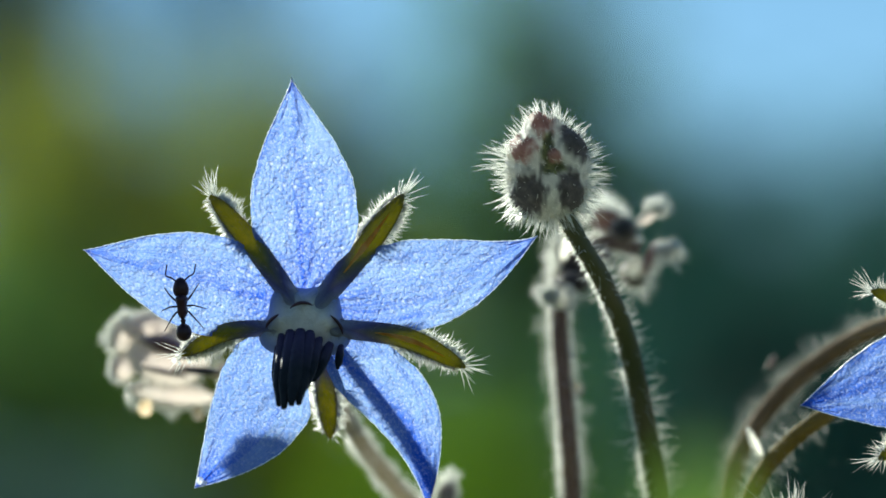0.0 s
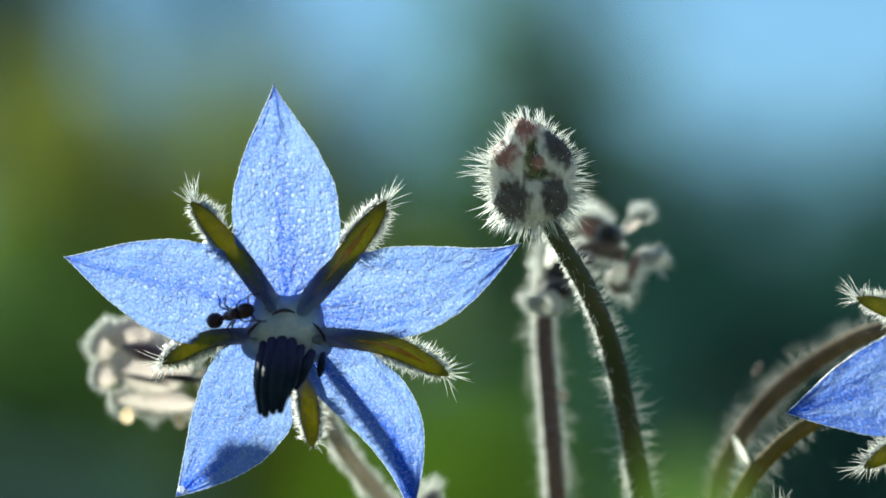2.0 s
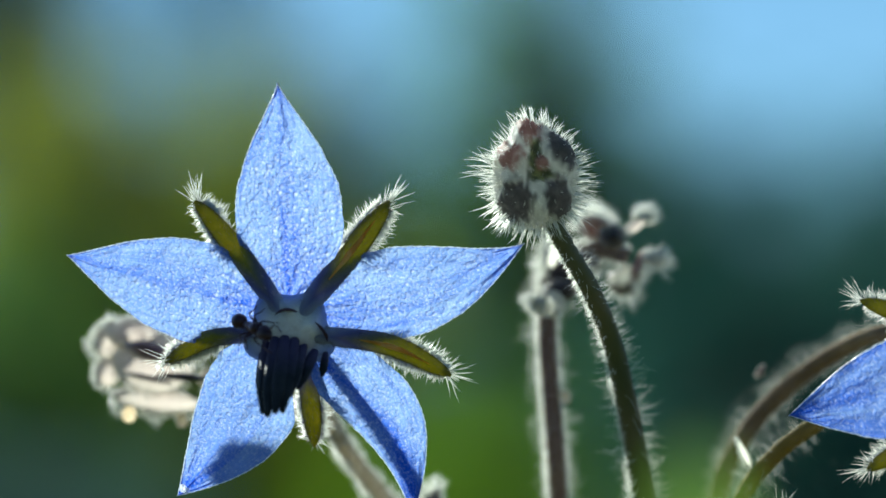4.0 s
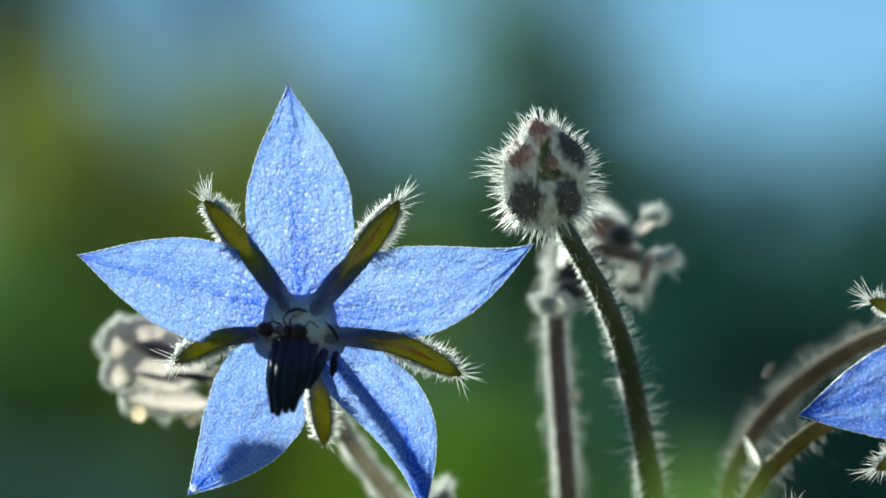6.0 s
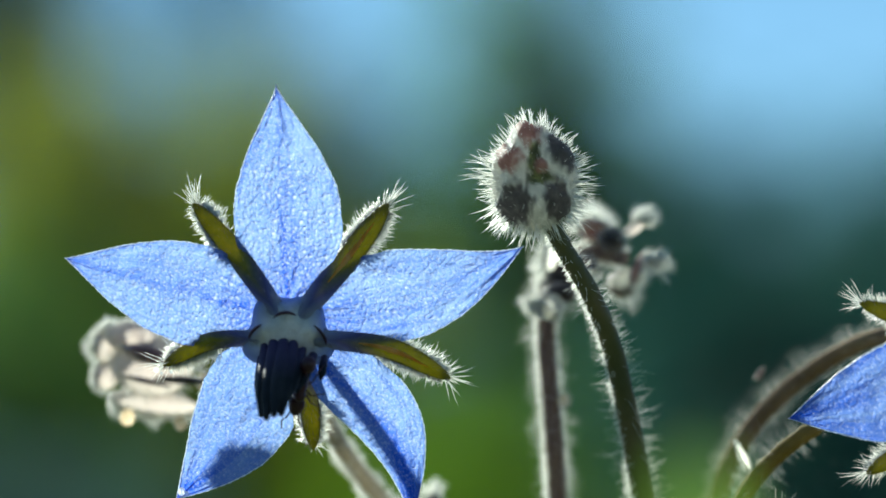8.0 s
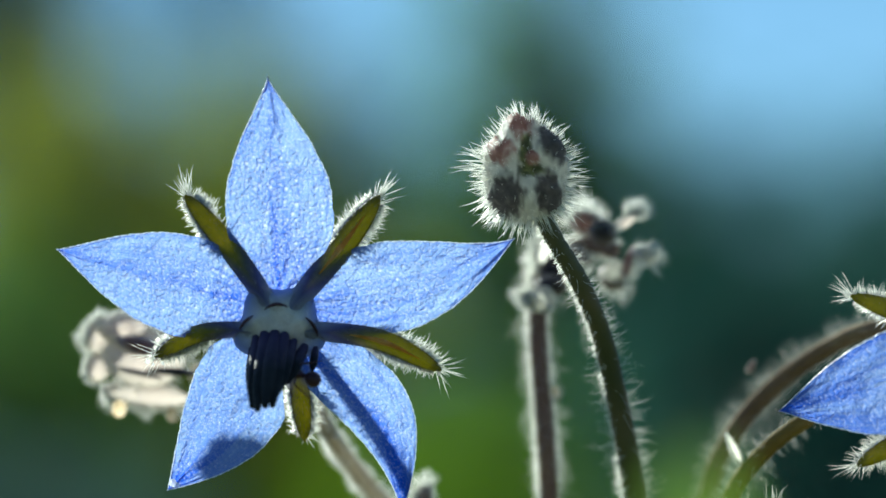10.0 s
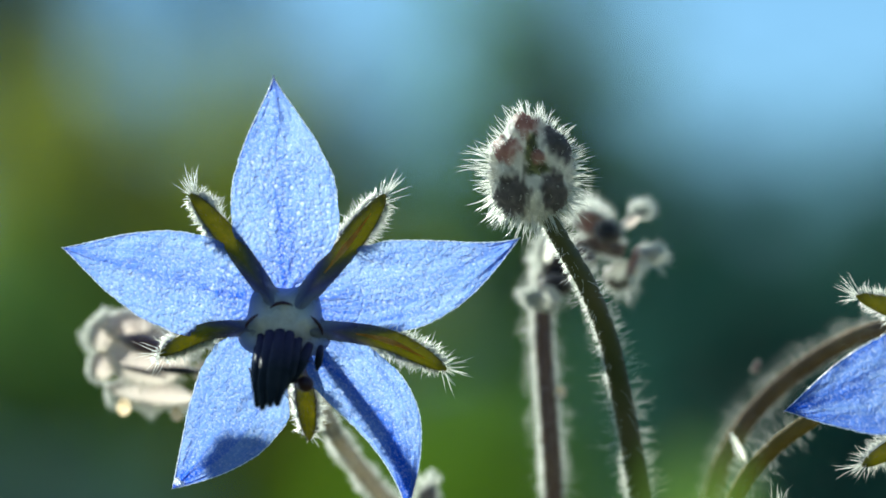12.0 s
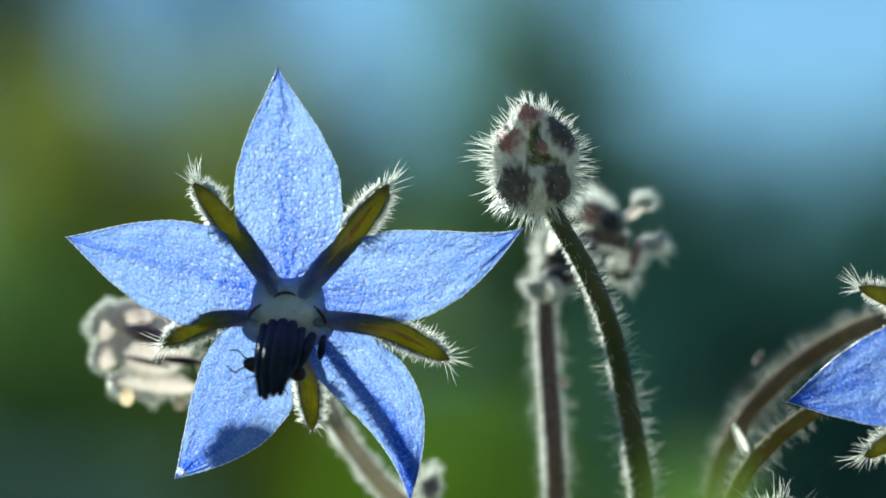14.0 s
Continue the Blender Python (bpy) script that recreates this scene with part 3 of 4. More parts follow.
def sepal(start, via, tip, wide, bare, ribbed, lean=0.5, tuft=38, seed=0, bristle=0.018):
    """A lance-shaped sepal with a keel, bare of hairs up to that part of its length; returns its blade, rib, hairs and short down."""
    rng = random.Random(seed)
    line = spline([start, via, tip], 24)
    blade, rib, fur, down = Shape(), Shape(), Shape(), Shape()
    verts, faces = [], []
    nv = 10
    for i, (p, (t, s, u)) in enumerate(zip(line, frames(line))):
        g = i / 23
        w = wide * 0.5 * broad(g)
        fwd = u if u[1] < 0 else -u
        for k in range(nv + 1):
            v = 2 * k / nv - 1
            verts.append(p + s * v * w - fwd * (0.55 * w * v * v) + fwd * 0.02 * noise.noise((g * 12, v * 3, seed)))
        for k in range(nv, -1, -1):
            v = 2 * k / nv - 1
            verts.append(p + s * v * w * 0.96 - fwd * (0.55 * w * v * v + 0.16 * (1 - v * v) + 0.05))
    row = 2 * (nv + 1)
    for i in range(23):
        for k in range(row):
            j = (k + 1) % row
            faces.append((i * row + k, i * row + j, (i + 1) * row + j, (i + 1) * row + k))
    faces.append(tuple(range(row - 1, -1, -1)))
    faces.append(tuple(range(23 * row, 24 * row)))
    blade.add(verts, faces)
    fr = frames(line)
    fwd = np.array([(u if u[1] < 0 else -u) for t, s, u in fr])
    tube(rib, (line + fwd * 0.02)[7:20], np.concatenate([np.linspace(0.03, 0.17, 6), np.linspace(0.15, 0.015, 7)]), 10, 0, 0.45, 0.25, rng)
    across = [2 * k / nv - 1 for k in range(nv + 1)] + [2 * k / nv - 1 for k in range(nv, -1, -1)]
    blade.along = [min(1.0, max(0.0, i / 23 * 1.05 + 0.20 * (1 - abs(v)) - 0.10)) for i in range(24) for v in across]
    for k in range(1000):
        g = bare + (0.96 - bare) * rng.random() ** 0.85
        i = min(22, int(g * 23))
        t, s, u = fr[i]
        w = wide * 0.5 * broad(g)
        e = 1 if rng.random() < (lean if g < 0.8 else 0.5) else -1
        v = e * rng.uniform(0.75, 1.0)
        p = line[i] + (line[i + 1] - line[i]) * rng.random() + s * v * w - fwd[i] * (0.55 * w * v * v + 0.1)
        d = s * e * rng.uniform(0.5, 1.0) + t * rng.uniform(0.0, 0.8) - fwd[i] * (rng.uniform(0.2, 1.3) + max(0.0, g - 0.7) * 2.5)
        hair(fur, p, d, rng.uniform(0.4, 1.15) if k % 3 == 0 else rng.uniform(0.25, 0.65), bristle * 1.1, rng, 0.22)
    t = fr[-1][0]
    for _ in range(tuft):
        d = t + np.array([rng.gauss(0, 0.42) for _ in range(3)]) + (0, 0, 0.12) - fwd[-1] * rng.uniform(0.0, 0.9)
        hair(fur, line[-1] - t * rng.random() * 0.7 - fwd[-1] * 0.22, d, rng.uniform(0.5, 1.9), bristle * 1.35, rng, 0.1)
    for _ in range(420):
        g = rng.random() ** 0.9
        i = min(22, int(g * 23))
        t, s, u = fr[i]
        w = wide * 0.5 * broad(g)
        v = rng.choice((-1, 1)) * (1 - 0.9 * rng.random() ** 3)
        p = line[i] + (line[i + 1] - line[i]) * rng.random() + s * v * w - fwd[i] * (0.55 * w * v * v)
        d = s * v * rng.uniform(0.2, 1.2) + t * rng.uniform(0.3, 1.2) + fwd[i] * rng.uniform(0.1, 0.6)
        hair(down, p, d, rng.uniform(0.10, 0.32), 0.009, rng, 0.4)
    return blade, rib, fur, down


def move(shape, c, turn=0.0):
    """Turn a shape clockwise about the line of sight and set it at c."""
    a = radians(turn)
    out = []
    for x, y, z in shape.v:
        out.append((x * math.cos(a) + z * math.sin(a) + c[0], y + c[1], -x * math.sin(a) + z * math.cos(a) + c[2]))
    shape.v = out
    return shape


def flower(plant, c, turn, petals, sepals, seed, bristle=0.018):
    """An open flower head: a white throat, five petals, five sepals, and a cone of dark anthers."""
    rng = random.Random(seed)
    dome = Shape()

    def lobed(x, y, z):
        b = math.atan2(x, z)
        ring = math.hypot(x, z)
        r = 1 - 0.10 * math.cos(5 * b) * ring
        y *= 1 + 0.30 * (math.cos(5 * b) - 0.4) * math.exp(-((ring - 0.68) / 0.20) ** 2) + 0.03 * noise.noise((x * 4, y * 4, z * 4))
        return x * r, y, z * r
    ellipsoid(dome, (0, -0.3, -1.0), (2.3, 1.5, 2.25), None, 24, 48, 0, lambda x, y, z: lobed(x, -z, y))
    rim = [math.sin(math.pi * i / 24) if i > 0 else 0.0 for i in range(25) for _ in range(48)]
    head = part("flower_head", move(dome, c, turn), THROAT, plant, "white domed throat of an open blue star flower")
    head.data.attributes.new("rim", "FLOAT", "POINT").data.foreach_set("value", rim)
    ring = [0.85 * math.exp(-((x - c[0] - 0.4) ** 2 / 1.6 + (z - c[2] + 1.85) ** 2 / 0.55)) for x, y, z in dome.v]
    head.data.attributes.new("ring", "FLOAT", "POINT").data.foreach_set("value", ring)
    for k, spec in enumerate(petals):
        s = petal(*spec[:7], **spec[7], seed=seed * 10 + k)
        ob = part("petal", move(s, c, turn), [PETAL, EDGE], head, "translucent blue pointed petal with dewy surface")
        for name, values in (("vein_shade", s.vein_shade), ("bead", s.bead)):
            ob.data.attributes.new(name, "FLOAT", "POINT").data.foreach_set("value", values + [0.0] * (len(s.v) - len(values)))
    for k, spec in enumerate(sepals):
        blade, rib, fur, down = sepal(*spec, seed=seed * 20 + k, bristle=bristle)
        ob = part("sepal", move(blade, c, turn), SEPAL, head, "narrow olive green sepal with purple base")
        ob.data.attributes.new("along", "FLOAT", "POINT").data.foreach_set("value", blade.along)
        if spec[5]:
            part("sepal_rib", move(rib, c, turn), RIB, head, "orange midrib with its glint painted in")
        tagged(part("sepal_hairs", move(fur, c, turn), HAIR, head, "white bristly hairs"), kind="stuff")
        tagged(part("sepal_down", move(down, c, turn), DOWN, head, "short purplish down"), kind="stuff")
    # the raised scales of the throat, each with a dark purple lip
    for a, r, half, arch, lean in ((-8, 1.3, 0.6, 0.22, -8), (86, 1.85, 0.6, 0.15, 58), (-80, 1.85, 0.5, 0.12, -47)):
        lip = Shape()
        a, lean = radians(a), radians(lean)
        pts = []
        for g in np.linspace(-1, 1, 9):
            q, w = r - arch * g * g, half * g
            x, z = math.sin(a) * q + math.cos(lean) * w, math.cos(a) * q - math.sin(lean) * w
            pts.append((x, -0.3 - 1.5 * math.sqrt(max(0.04, 1 - (x / 2.3) ** 2 - (z / 2.25) ** 2)) * 1.16 - 0.06, z - 1.0))
        pts = np.array(pts)
        tube(lip, pts, [0.02, 0.05, 0.08, 0.09, 0.09, 0.09, 0.08, 0.06, 0.03], 6)
        part("scale_lip", move(lip, c, turn), MARK, head, "dark purple lip of a throat scale")
    return head


def anthers(head, specs, c):
    """The anther cone: blades that lean forward and down; each spec: base, tip, width."""
    for k, (base, tip, wide) in enumerate(specs):
        s = Shape()
        base, tip = np.array(base, float), np.array(tip, float)
        mid = (base + tip) / 2 + np.array((0, -0.2, 0.0))
        line = spline([base, mid, tip], 16)
        g = np.linspace(0, 1, 16)
        tube(s, line, wide * 0.5 * (0.68 + 0.32 * np.sin(np.pi * g)) * np.where(g > 0.72, 1 - (g - 0.72) * 1.7, 1), 10, 0, 0.8, 0.06, random.Random(k))
        ob = part("anther", move(s, c), ANTHER, head, "dark purple-black pointed anther")
        ob.data.attributes.new("along", "FLOAT", "POINT").data.foreach_set("value", [i / 15 for i in range(16) for _ in range(10)] + [0.0, 1.0])


def stalk(plant, points, radius, mat, count, length, seed, name="stem", foot=None, sides=14, thin=0.015, cover=0.0, rimmed=0, both=0.0, nap=1.0):
    """A hairy stem through the points; with a foot it goes on down to the soil there; rimmed: short down on its sunny side, both: the share on the other, nap: its length."""
    rng = random.Random(seed)
    n = 12 * len(points)
    line = spline(points, n)
    radii = np.linspace(radius[0], radius[1], n)
    if foot:
        a, b = line[-1], np.array((*foot, (SOIL - foot[1] * math.sin(radians(TILT))) / math.cos(radians(TILT)) - 3))
        w = np.linspace(0, 1, 21)[1:, None]
        down = (line[-1] - line[-4]) * 3
        tail = a + (b - a) * w + down * w * (1 - w) ** 3
        line = np.vstack([line, tail])
        radii = np.concatenate([radii, radius[1] * (1 + 1.2 * w[:, 0])])
    s, fur = Shape(), Shape()
    tube(s, line, radii, sides, 0, 1.0, 0.10, rng)
    ob = part(name, s, mat, plant)
    stem_hairs(fur, line[:n], radii[:n], count, length, rng, thin, cover)
    fr = frames(line)
    for _ in range(rimmed):
        i = int(rng.random() * (n - 1))
        t, side, u = fr[i]
        e = rng.gauss(math.pi, 0.55) + (math.pi if rng.random() < both else 0.0)
        d = side * math.cos(e) + u * math.sin(e)
        hair(fur, line[i] + (line[i + 1] - line[i]) * rng.random() + d * radii[i] * 0.95, d + t * rng.gauss(0.2, 0.5), nap * rng.uniform(0.12, 0.42) * (1.0 if radii[i] < 0.6 else 1.5), 0.022, rng, 0.3)
    tagged(part("stem_hairs", fur, HAIR, ob, "pale bristly hairs along the stem"), kind="stuff")
    return ob


def bud_build(tree):
    """Pale down, with dark, red and green patches where the sepals' skin shows."""
    colour = ramp(tree, noise_of(tree, 1500.0, 4), (0.3, (0.52, 0.53, 0.49)), (0.7, (0.74, 0.74, 0.69)))
    for name, stops in (("green", [(0.3, (0.025, 0.035, 0.015)), (0.5, (0.07, 0.085, 0.03)), (0.7, (0.26, 0.28, 0.10))]),
                        ("dark", [(0.3, (0.032, 0.031, 0.036)), (0.55, (0.088, 0.078, 0.085)), (0.75, (0.20, 0.18, 0.17))]),
                        ("red", [(0.3, (0.20, 0.085, 0.07)), (0.55, (0.32, 0.17, 0.15)), (0.75, (0.52, 0.42, 0.38))])):
        n = tree.nodes.new("ShaderNodeAttribute")
        n.attribute_name = name
        colour = blend(tree, colour, ramp(tree, noise_of(tree, 1400.0, 5, 0.65), *stops), n.outputs["Fac"])
    normal = bump(tree, noise_of(tree, 4200.0, 4, 0.7), 0.7, 0.00012)
    skin = node(tree, "ShaderNodeBsdfPrincipled", [("Base Color", colour), ("Normal", normal)], Roughness=0.6, Specular_IOR_Level=0.3, Subsurface_Weight=0.7, Subsurface_Radius=(1.0, 0.95, 0.85), Subsurface_Scale=0.003)
    glow = node(tree, "ShaderNodeBsdfTranslucent", [("Color", colour), ("Normal", normal)])
    return mixed(tree, skin.outputs[0], glow.outputs[0], 0.5)


BUD = material("downy_bud", bud_build)


def round_bud(parent, c, size, patches, count, seed):
    """A cluster of closed sepals grown into one ball. patches: x, z, half width, half height, lean, kind, how far it swells."""
    rng = random.Random(seed)
    s, fur = Shape(), Shape()
    masks = {"dark": [], "red": [], "green": []}
    c, size = np.array(c), np.array(size)

    def at(q):
        p = q * size
        swell = 0.05 * noise.noise(tuple(q * 3 + seed)) + 0.025 * noise.noise(tuple(q * 9))
        marks = {"dark": 0.0, "red": 0.0, "green": 0.0, "pale": 0.0}
        for x, z, w, h, lean, kind, out in patches if q[1] < 0.35 else ():
            a = radians(lean)
            dx, dz = p[0] - x / (1 + out), p[2] - z / (1 + out)
            u, v = (dx * math.cos(a) - dz * math.sin(a)) / w, (dx * math.sin(a) + dz * math.cos(a)) / h
            swell += out * math.exp(-(u * u + v * v) * 1.3)
        e, groove = p * (1 + swell), 0.0
        for x, z, w, h, lean, kind, out in patches if q[1] < 0.2 else ():
            a = radians(lean)
            dx, dz = e[0] - x, e[2] - z
            u, v = (dx * math.cos(a) - dz * math.sin(a)) / w, (dx * math.sin(a) + dz * math.cos(a)) / h
            d = (abs(u) ** 2.4 + abs(v) ** 2.4) ** (1 / 2.4) + 0.4 * noise.noise((e[0] * 5.5, e[2] * 1.5, seed + x)) + 0.2 * noise.noise((e[0] * 2, e[2] * 2, seed - x))
            marks[kind] = max(marks[kind], min(0.95, max(0.0, (1.1 - d) * 2.6)))
            groove += 0.06 * math.exp(-((d - 1.25) / 0.22) ** 2)
        return p * (1 + swell - min(groove, 0.08)), marks
    rings, sides = 72, 96
    verts, faces = [], []
    for i in range(rings + 1):
        a = math.pi * i / rings
        for k in range(sides):
            e = 2 * math.pi * k / sides
            p, marks = at(np.array((math.sin(a) * math.cos(e), math.sin(a) * math.sin(e), math.cos(a))))
            verts.append(c + p)
            for name in masks:
                masks[name].append(marks[name])
    for i in range(rings):
        for k in range(sides):
            j = (k + 1) % sides
            faces.append((i * sides + k, (i + 1) * sides + k, (i + 1) * sides + j, i * sides + j))
    s.add(verts, faces)
    ob = part("bud", s, BUD, parent, "round downy bud with purple and reddish patches")
    for name in masks:
        ob.data.attributes.new(name, "FLOAT", "POINT").data.foreach_set("value", masks[name])
    for _ in range(count):
        q = unit([rng.gauss(0, 1) for _ in range(3)])
        p, marks = at(q)
        out = unit(q / size)
        tuft = max(0.3, 0.8 + 0.8 * noise.noise(tuple(p * 0.9 + seed)))
        if out[1] < -0.45:
            if rng.random() < (0.85 if marks["dark"] > 0.3 else 0.55):
                continue
            lie = unit(out + np.array((rng.gauss(0, 0.5), 0.0, rng.gauss(0.2, 0.5))) * 1.3)
            hair(fur, c + p - lie * 0.03, lie, tuft * rng.uniform(0.15, 0.5), 0.012, rng, 0.4)
        else:
            hair(fur, c + p - out * 0.05, out + np.array([rng.gauss(0, 0.22) for _ in range(3)]), tuft * rng.uniform(0.35, 1.6 - 0.4 * max(0.0, out[2])), 0.024, rng, 0.14)
    tagged(part("bud_hairs", fur, HAIR, ob, "white bristly hairs"), kind="stuff")
    return ob


def drop(parent, c, r, mat):
    """A bead of dew that hangs in the hairs."""
    s = Shape()
    ellipsoid(s, c, (r, r, r * 1.15), None, 8, 12)
    part("dew_drop", s, mat, parent, "clear bead of dew")


def lobe(parent, c, r, turn, mat, fur_count, seed, centre, length=0.75, name="bud_sepal", label="", lumps=1.0, cup=False, thin=0.028):
    """One swollen hairy sepal of a bud; a cup is a thin shell, open behind."""
    rng = random.Random(seed)
    s, fur = Shape(), Shape()
    m = Euler([radians(a) for a in turn]).to_matrix()

    def warp(x, y, z):
        k = 1 + 0.08 * lumps * noise.noise((x * 2 * lumps ** 0.3 + seed, y * 2, z * 2 * lumps ** 0.3)) + 0.04 * min(1.0, lumps) * noise.noise((x * 6, y * 6 + seed, z * 6))
        return x * k * (1 - 0.25 * max(0, z)), y * k * (1 - 0.25 * max(0, z)), z * k
    ellipsoid(s, c, r, m, 14, 20, 0, warp)
    if cup:
        s.f = [f for f in s.f if np.mean([s.v[i][1] for i in f]) < c[1] + 0.25 * r[1]]
        s.m = s.m[:len(s.f)]
    ob = part(name, s, mat, parent, label)
    mm = np.array(m)
    patch = []
    for i in range(15):
        for k in range(20):
            a, e = math.pi * i / 14, 2 * math.pi * k / 20
            q = mm @ np.array((math.sin(a) * math.cos(e), math.sin(a) * math.sin(e), math.cos(a)))
            patch.append(min(1.0, max(0.0, (-q[1] - 0.45) * 2.4 + 0.5 * noise.noise((q[0] * 3 + seed, q[1] * 3, q[2] * 3)))))
    ob.data.attributes.new("patch", "FLOAT", "POINT").data.foreach_set("value", patch)
    done = 0
    while done < fur_count:
        q = unit([rng.gauss(0, 1) for _ in range(3)])
        p = np.array(c) + mm @ (q * r)
        if cup and p[1] > c[1] + 0.2 * r[1]:
            continue
        d = mm @ (q / np.array(r))
        if np.dot(p - np.array(centre), unit(d)) < 0.35 * np.linalg.norm(p - np.array(centre)):
            continue
        out = unit(unit(d) + 0.8 * unit(p - np.array(centre)))
        tuft = max(0.25, 0.75 + 1.1 * noise.noise(tuple(p * 1.1 + seed)))
        if out[1] < -0.5:
            out = unit(out + np.array([rng.gauss(0, 0.7) for _ in range(3)]) * (1, 0.3, 1))
            hair(fur, p - out * 0.03, out, length * tuft * rng.uniform(0.15, 0.5), 0.015, rng, 0.4)
        else:
            hair(fur, p - out * 0.05, out, length * tuft * rng.uniform(0.4, 1.35), thin, rng, 0.25)
        done += 1
    tagged(part("bud_hairs", fur, HAIR, ob, "white bristly hairs"), kind="stuff")
    return ob


def make_plants():
    # the open flower in front, with a bud beside it on the same stem
    c = (-7.32, 0.00, -3.12)
    main = thing("borage_plant", (8, 20), "hairy borage stem with one open blue flower and nodding bud", "plant", "borage plants")
    head = flower(main, c, 0, [
        (-3.2, 12.18, 2.60, 3.08, 0.0, 1.0, (5.0, 6.0), dict(deep=0.0, point=(1.28, 1.28), wet=0.95, rib=0.45)),
        (72.8, 12.9, 2.42, 2.45, 0.66, 0.5, (5.6, 5.0), dict(deep=0.06, point=(1.45, 1.12), wet=0.6, rib=0.15)),
        # mid lays its blue band on the stem's shadow; dusk paints shade below
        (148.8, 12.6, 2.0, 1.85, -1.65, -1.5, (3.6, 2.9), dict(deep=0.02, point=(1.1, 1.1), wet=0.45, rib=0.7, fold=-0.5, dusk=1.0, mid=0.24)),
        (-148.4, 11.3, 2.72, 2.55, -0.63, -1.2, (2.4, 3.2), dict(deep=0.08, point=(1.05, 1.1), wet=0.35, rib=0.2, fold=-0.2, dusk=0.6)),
        (-75.3, 12.1, 2.75, 2.55, 0.0, 0.5, (3.6, 5.0), dict(deep=0.05, point=(1.15, 1.2), wet=0.7, rib=0.6)),
    ], [
        ((-0.30, -1.42, -0.10), (-2.60, -0.40, 3.02), (-5.04, -0.10, 5.97), 1.18, 0.58, False, 0.95),
        ((0.45, -1.42, -0.10), (3.05, -0.40, 3.09), (5.22, -0.10, 6.03), 1.3, 0.55, True, 0.55),
        ((1.25, -1.30, -1.05), (5.20, -0.45, -1.60), (8.52, 0.10, -3.18), 1.15, 0.45, True, 0.3),
        ((0.75, 0.20, -2.25), (1.02, 1.60, -4.68), (1.25, 3.20, -7.10), 1.06, 0.35, False, 0.5, 10),
        ((-1.25, -1.25, -1.05), (-4.20, -0.45, -1.30), (-6.60, 0.10, -2.55), 0.95, 0.42, False, 1.0),
    ], 1)
    anthers(head, [
        ((-1.15, -1.20, -1.45), (-1.25, -4.30, -5.05), 0.80),
        ((-0.70, -1.55, -1.25), (-0.98, -4.75, -5.18), 0.86),
        ((-0.20, -1.65, -1.20), (-0.58, -4.95, -5.02), 0.86),
        ((0.30, -1.55, -1.22), (-0.22, -4.70, -4.98), 0.82),
        ((0.75, -1.30, -1.50), (0.12, -4.10, -4.20), 0.75),
        ((-1.44, -1.00, -2.01), (-1.53, -3.00, -4.11), 0.42),
        ((1.35, -1.20, -1.90), (0.52, -3.30, -3.80), 0.66),
        ((1.92, -0.90, -2.01), (1.77, -2.10, -3.20), 0.46),
    ], c)
    for q, r in (((-12.93, 0.60, -12.33), 0.2), ((-12.69, 0.60, -12.45), 0.13), ((-14.30, 0.40, -5.92), 0.12), ((-14.02, 0.50, -6.08), 0.08), ((-13.50, 0.60, -6.02), 0.09)):
        drop(head, q, r, DEW)
    stalk(main, [(-7.12, 1.50, -3.59), (-6.50, 10.00, -6.20), (-5.00, 15.00, -10.17), (-2.68, 17.50, -13.45), (0.19, 19.00, -16.67), (2.12, 20.00, -24.47)], (0.30, 0.62), DOWNY, 2200, 0.75, 3, foot=(8, 20), thin=0.026, cover=0.5, rimmed=1200)
    lobe(main, (0.25, 16.00, -13.70), (0.5, 0.5, 0.7), (0, 20, 0), PURPLE, 420, 29, (0.19, 16.00, -14.27), 1.1)
    stalk(main, [(-12.64, 15.00, -6.78), (-10.58, 15.50, -7.60), (-7.70, 15.20, -8.25), (-5.00, 15.00, -10.17)], (0.5, 0.42), DOWNY, 200, 0.9, 4, "bud_stem")
    mid = (-15.65, 15.00, -6.30)
    for k, (p, r, turn, mat, n) in enumerate([
        ((-15.45, 15.60, -5.95), (2.35, 1.5, 1.75), (0, 6, 0), CREAM, 420),
        ((-16.50, 15.20, -4.40), (1.55, 1.0, 0.95), (0, 4, 0), CREAM, 120),
        ((-17.95, 15.80, -4.75), (0.75, 0.7, 1.05), (0, 8, 0), CREAM, 350),
        ((-18.00, 15.80, -6.60), (0.75, 0.7, 0.80), (0, 0, 0), CREAM, 350),
        ((-15.25, 16.60, -8.05), (2.55, 0.8, 0.78), (0, 7, 0), CREAM, 900),
        ((-15.40, 13.95, -5.40), (1.60, 0.4, 0.52), (0, 16, 0), RED, 20),
        ((-15.60, 13.95, -6.85), (1.50, 0.3, 0.16), (0, 12, 0), PURPLE, 10),
        ((-13.63, 14.00, -6.79), (1.60, 0.4, 0.24), (0, 4, 0), DARK, 20),
    ]):
        lobe(main, p, r, turn, mat, n, 30 + k, mid, 0.75, lumps=0.3, cup=mat == CREAM, thin=0.02)
    drop(main, (-16.57, 13.00, -8.84), 0.42, AMBER)
    drop(main, (-13.65, 13.00, -9.18), 0.36, AMBER)

    # the sharp nodding bud cluster
    bud = thing("borage_plant", (14, 9), "hairy borage stem ending in a round cluster of purple buds", "plant", "borage plants")
    stalk(bud, [(6.06, 1.50, 2.75), (7.09, 2.50, 0.79), (8.65, 4.00, -1.80), (9.84, 6.00, -4.57), (10.75, 8.00, -8.00), (11.43, 9.50, -11.15), (11.99, 11.00, -14.33), (12.72, 12.00, -22.22)], (0.46, 0.66), STEM, 700, 1.6, 6, foot=(14, 12), thin=0.009, rimmed=1150)
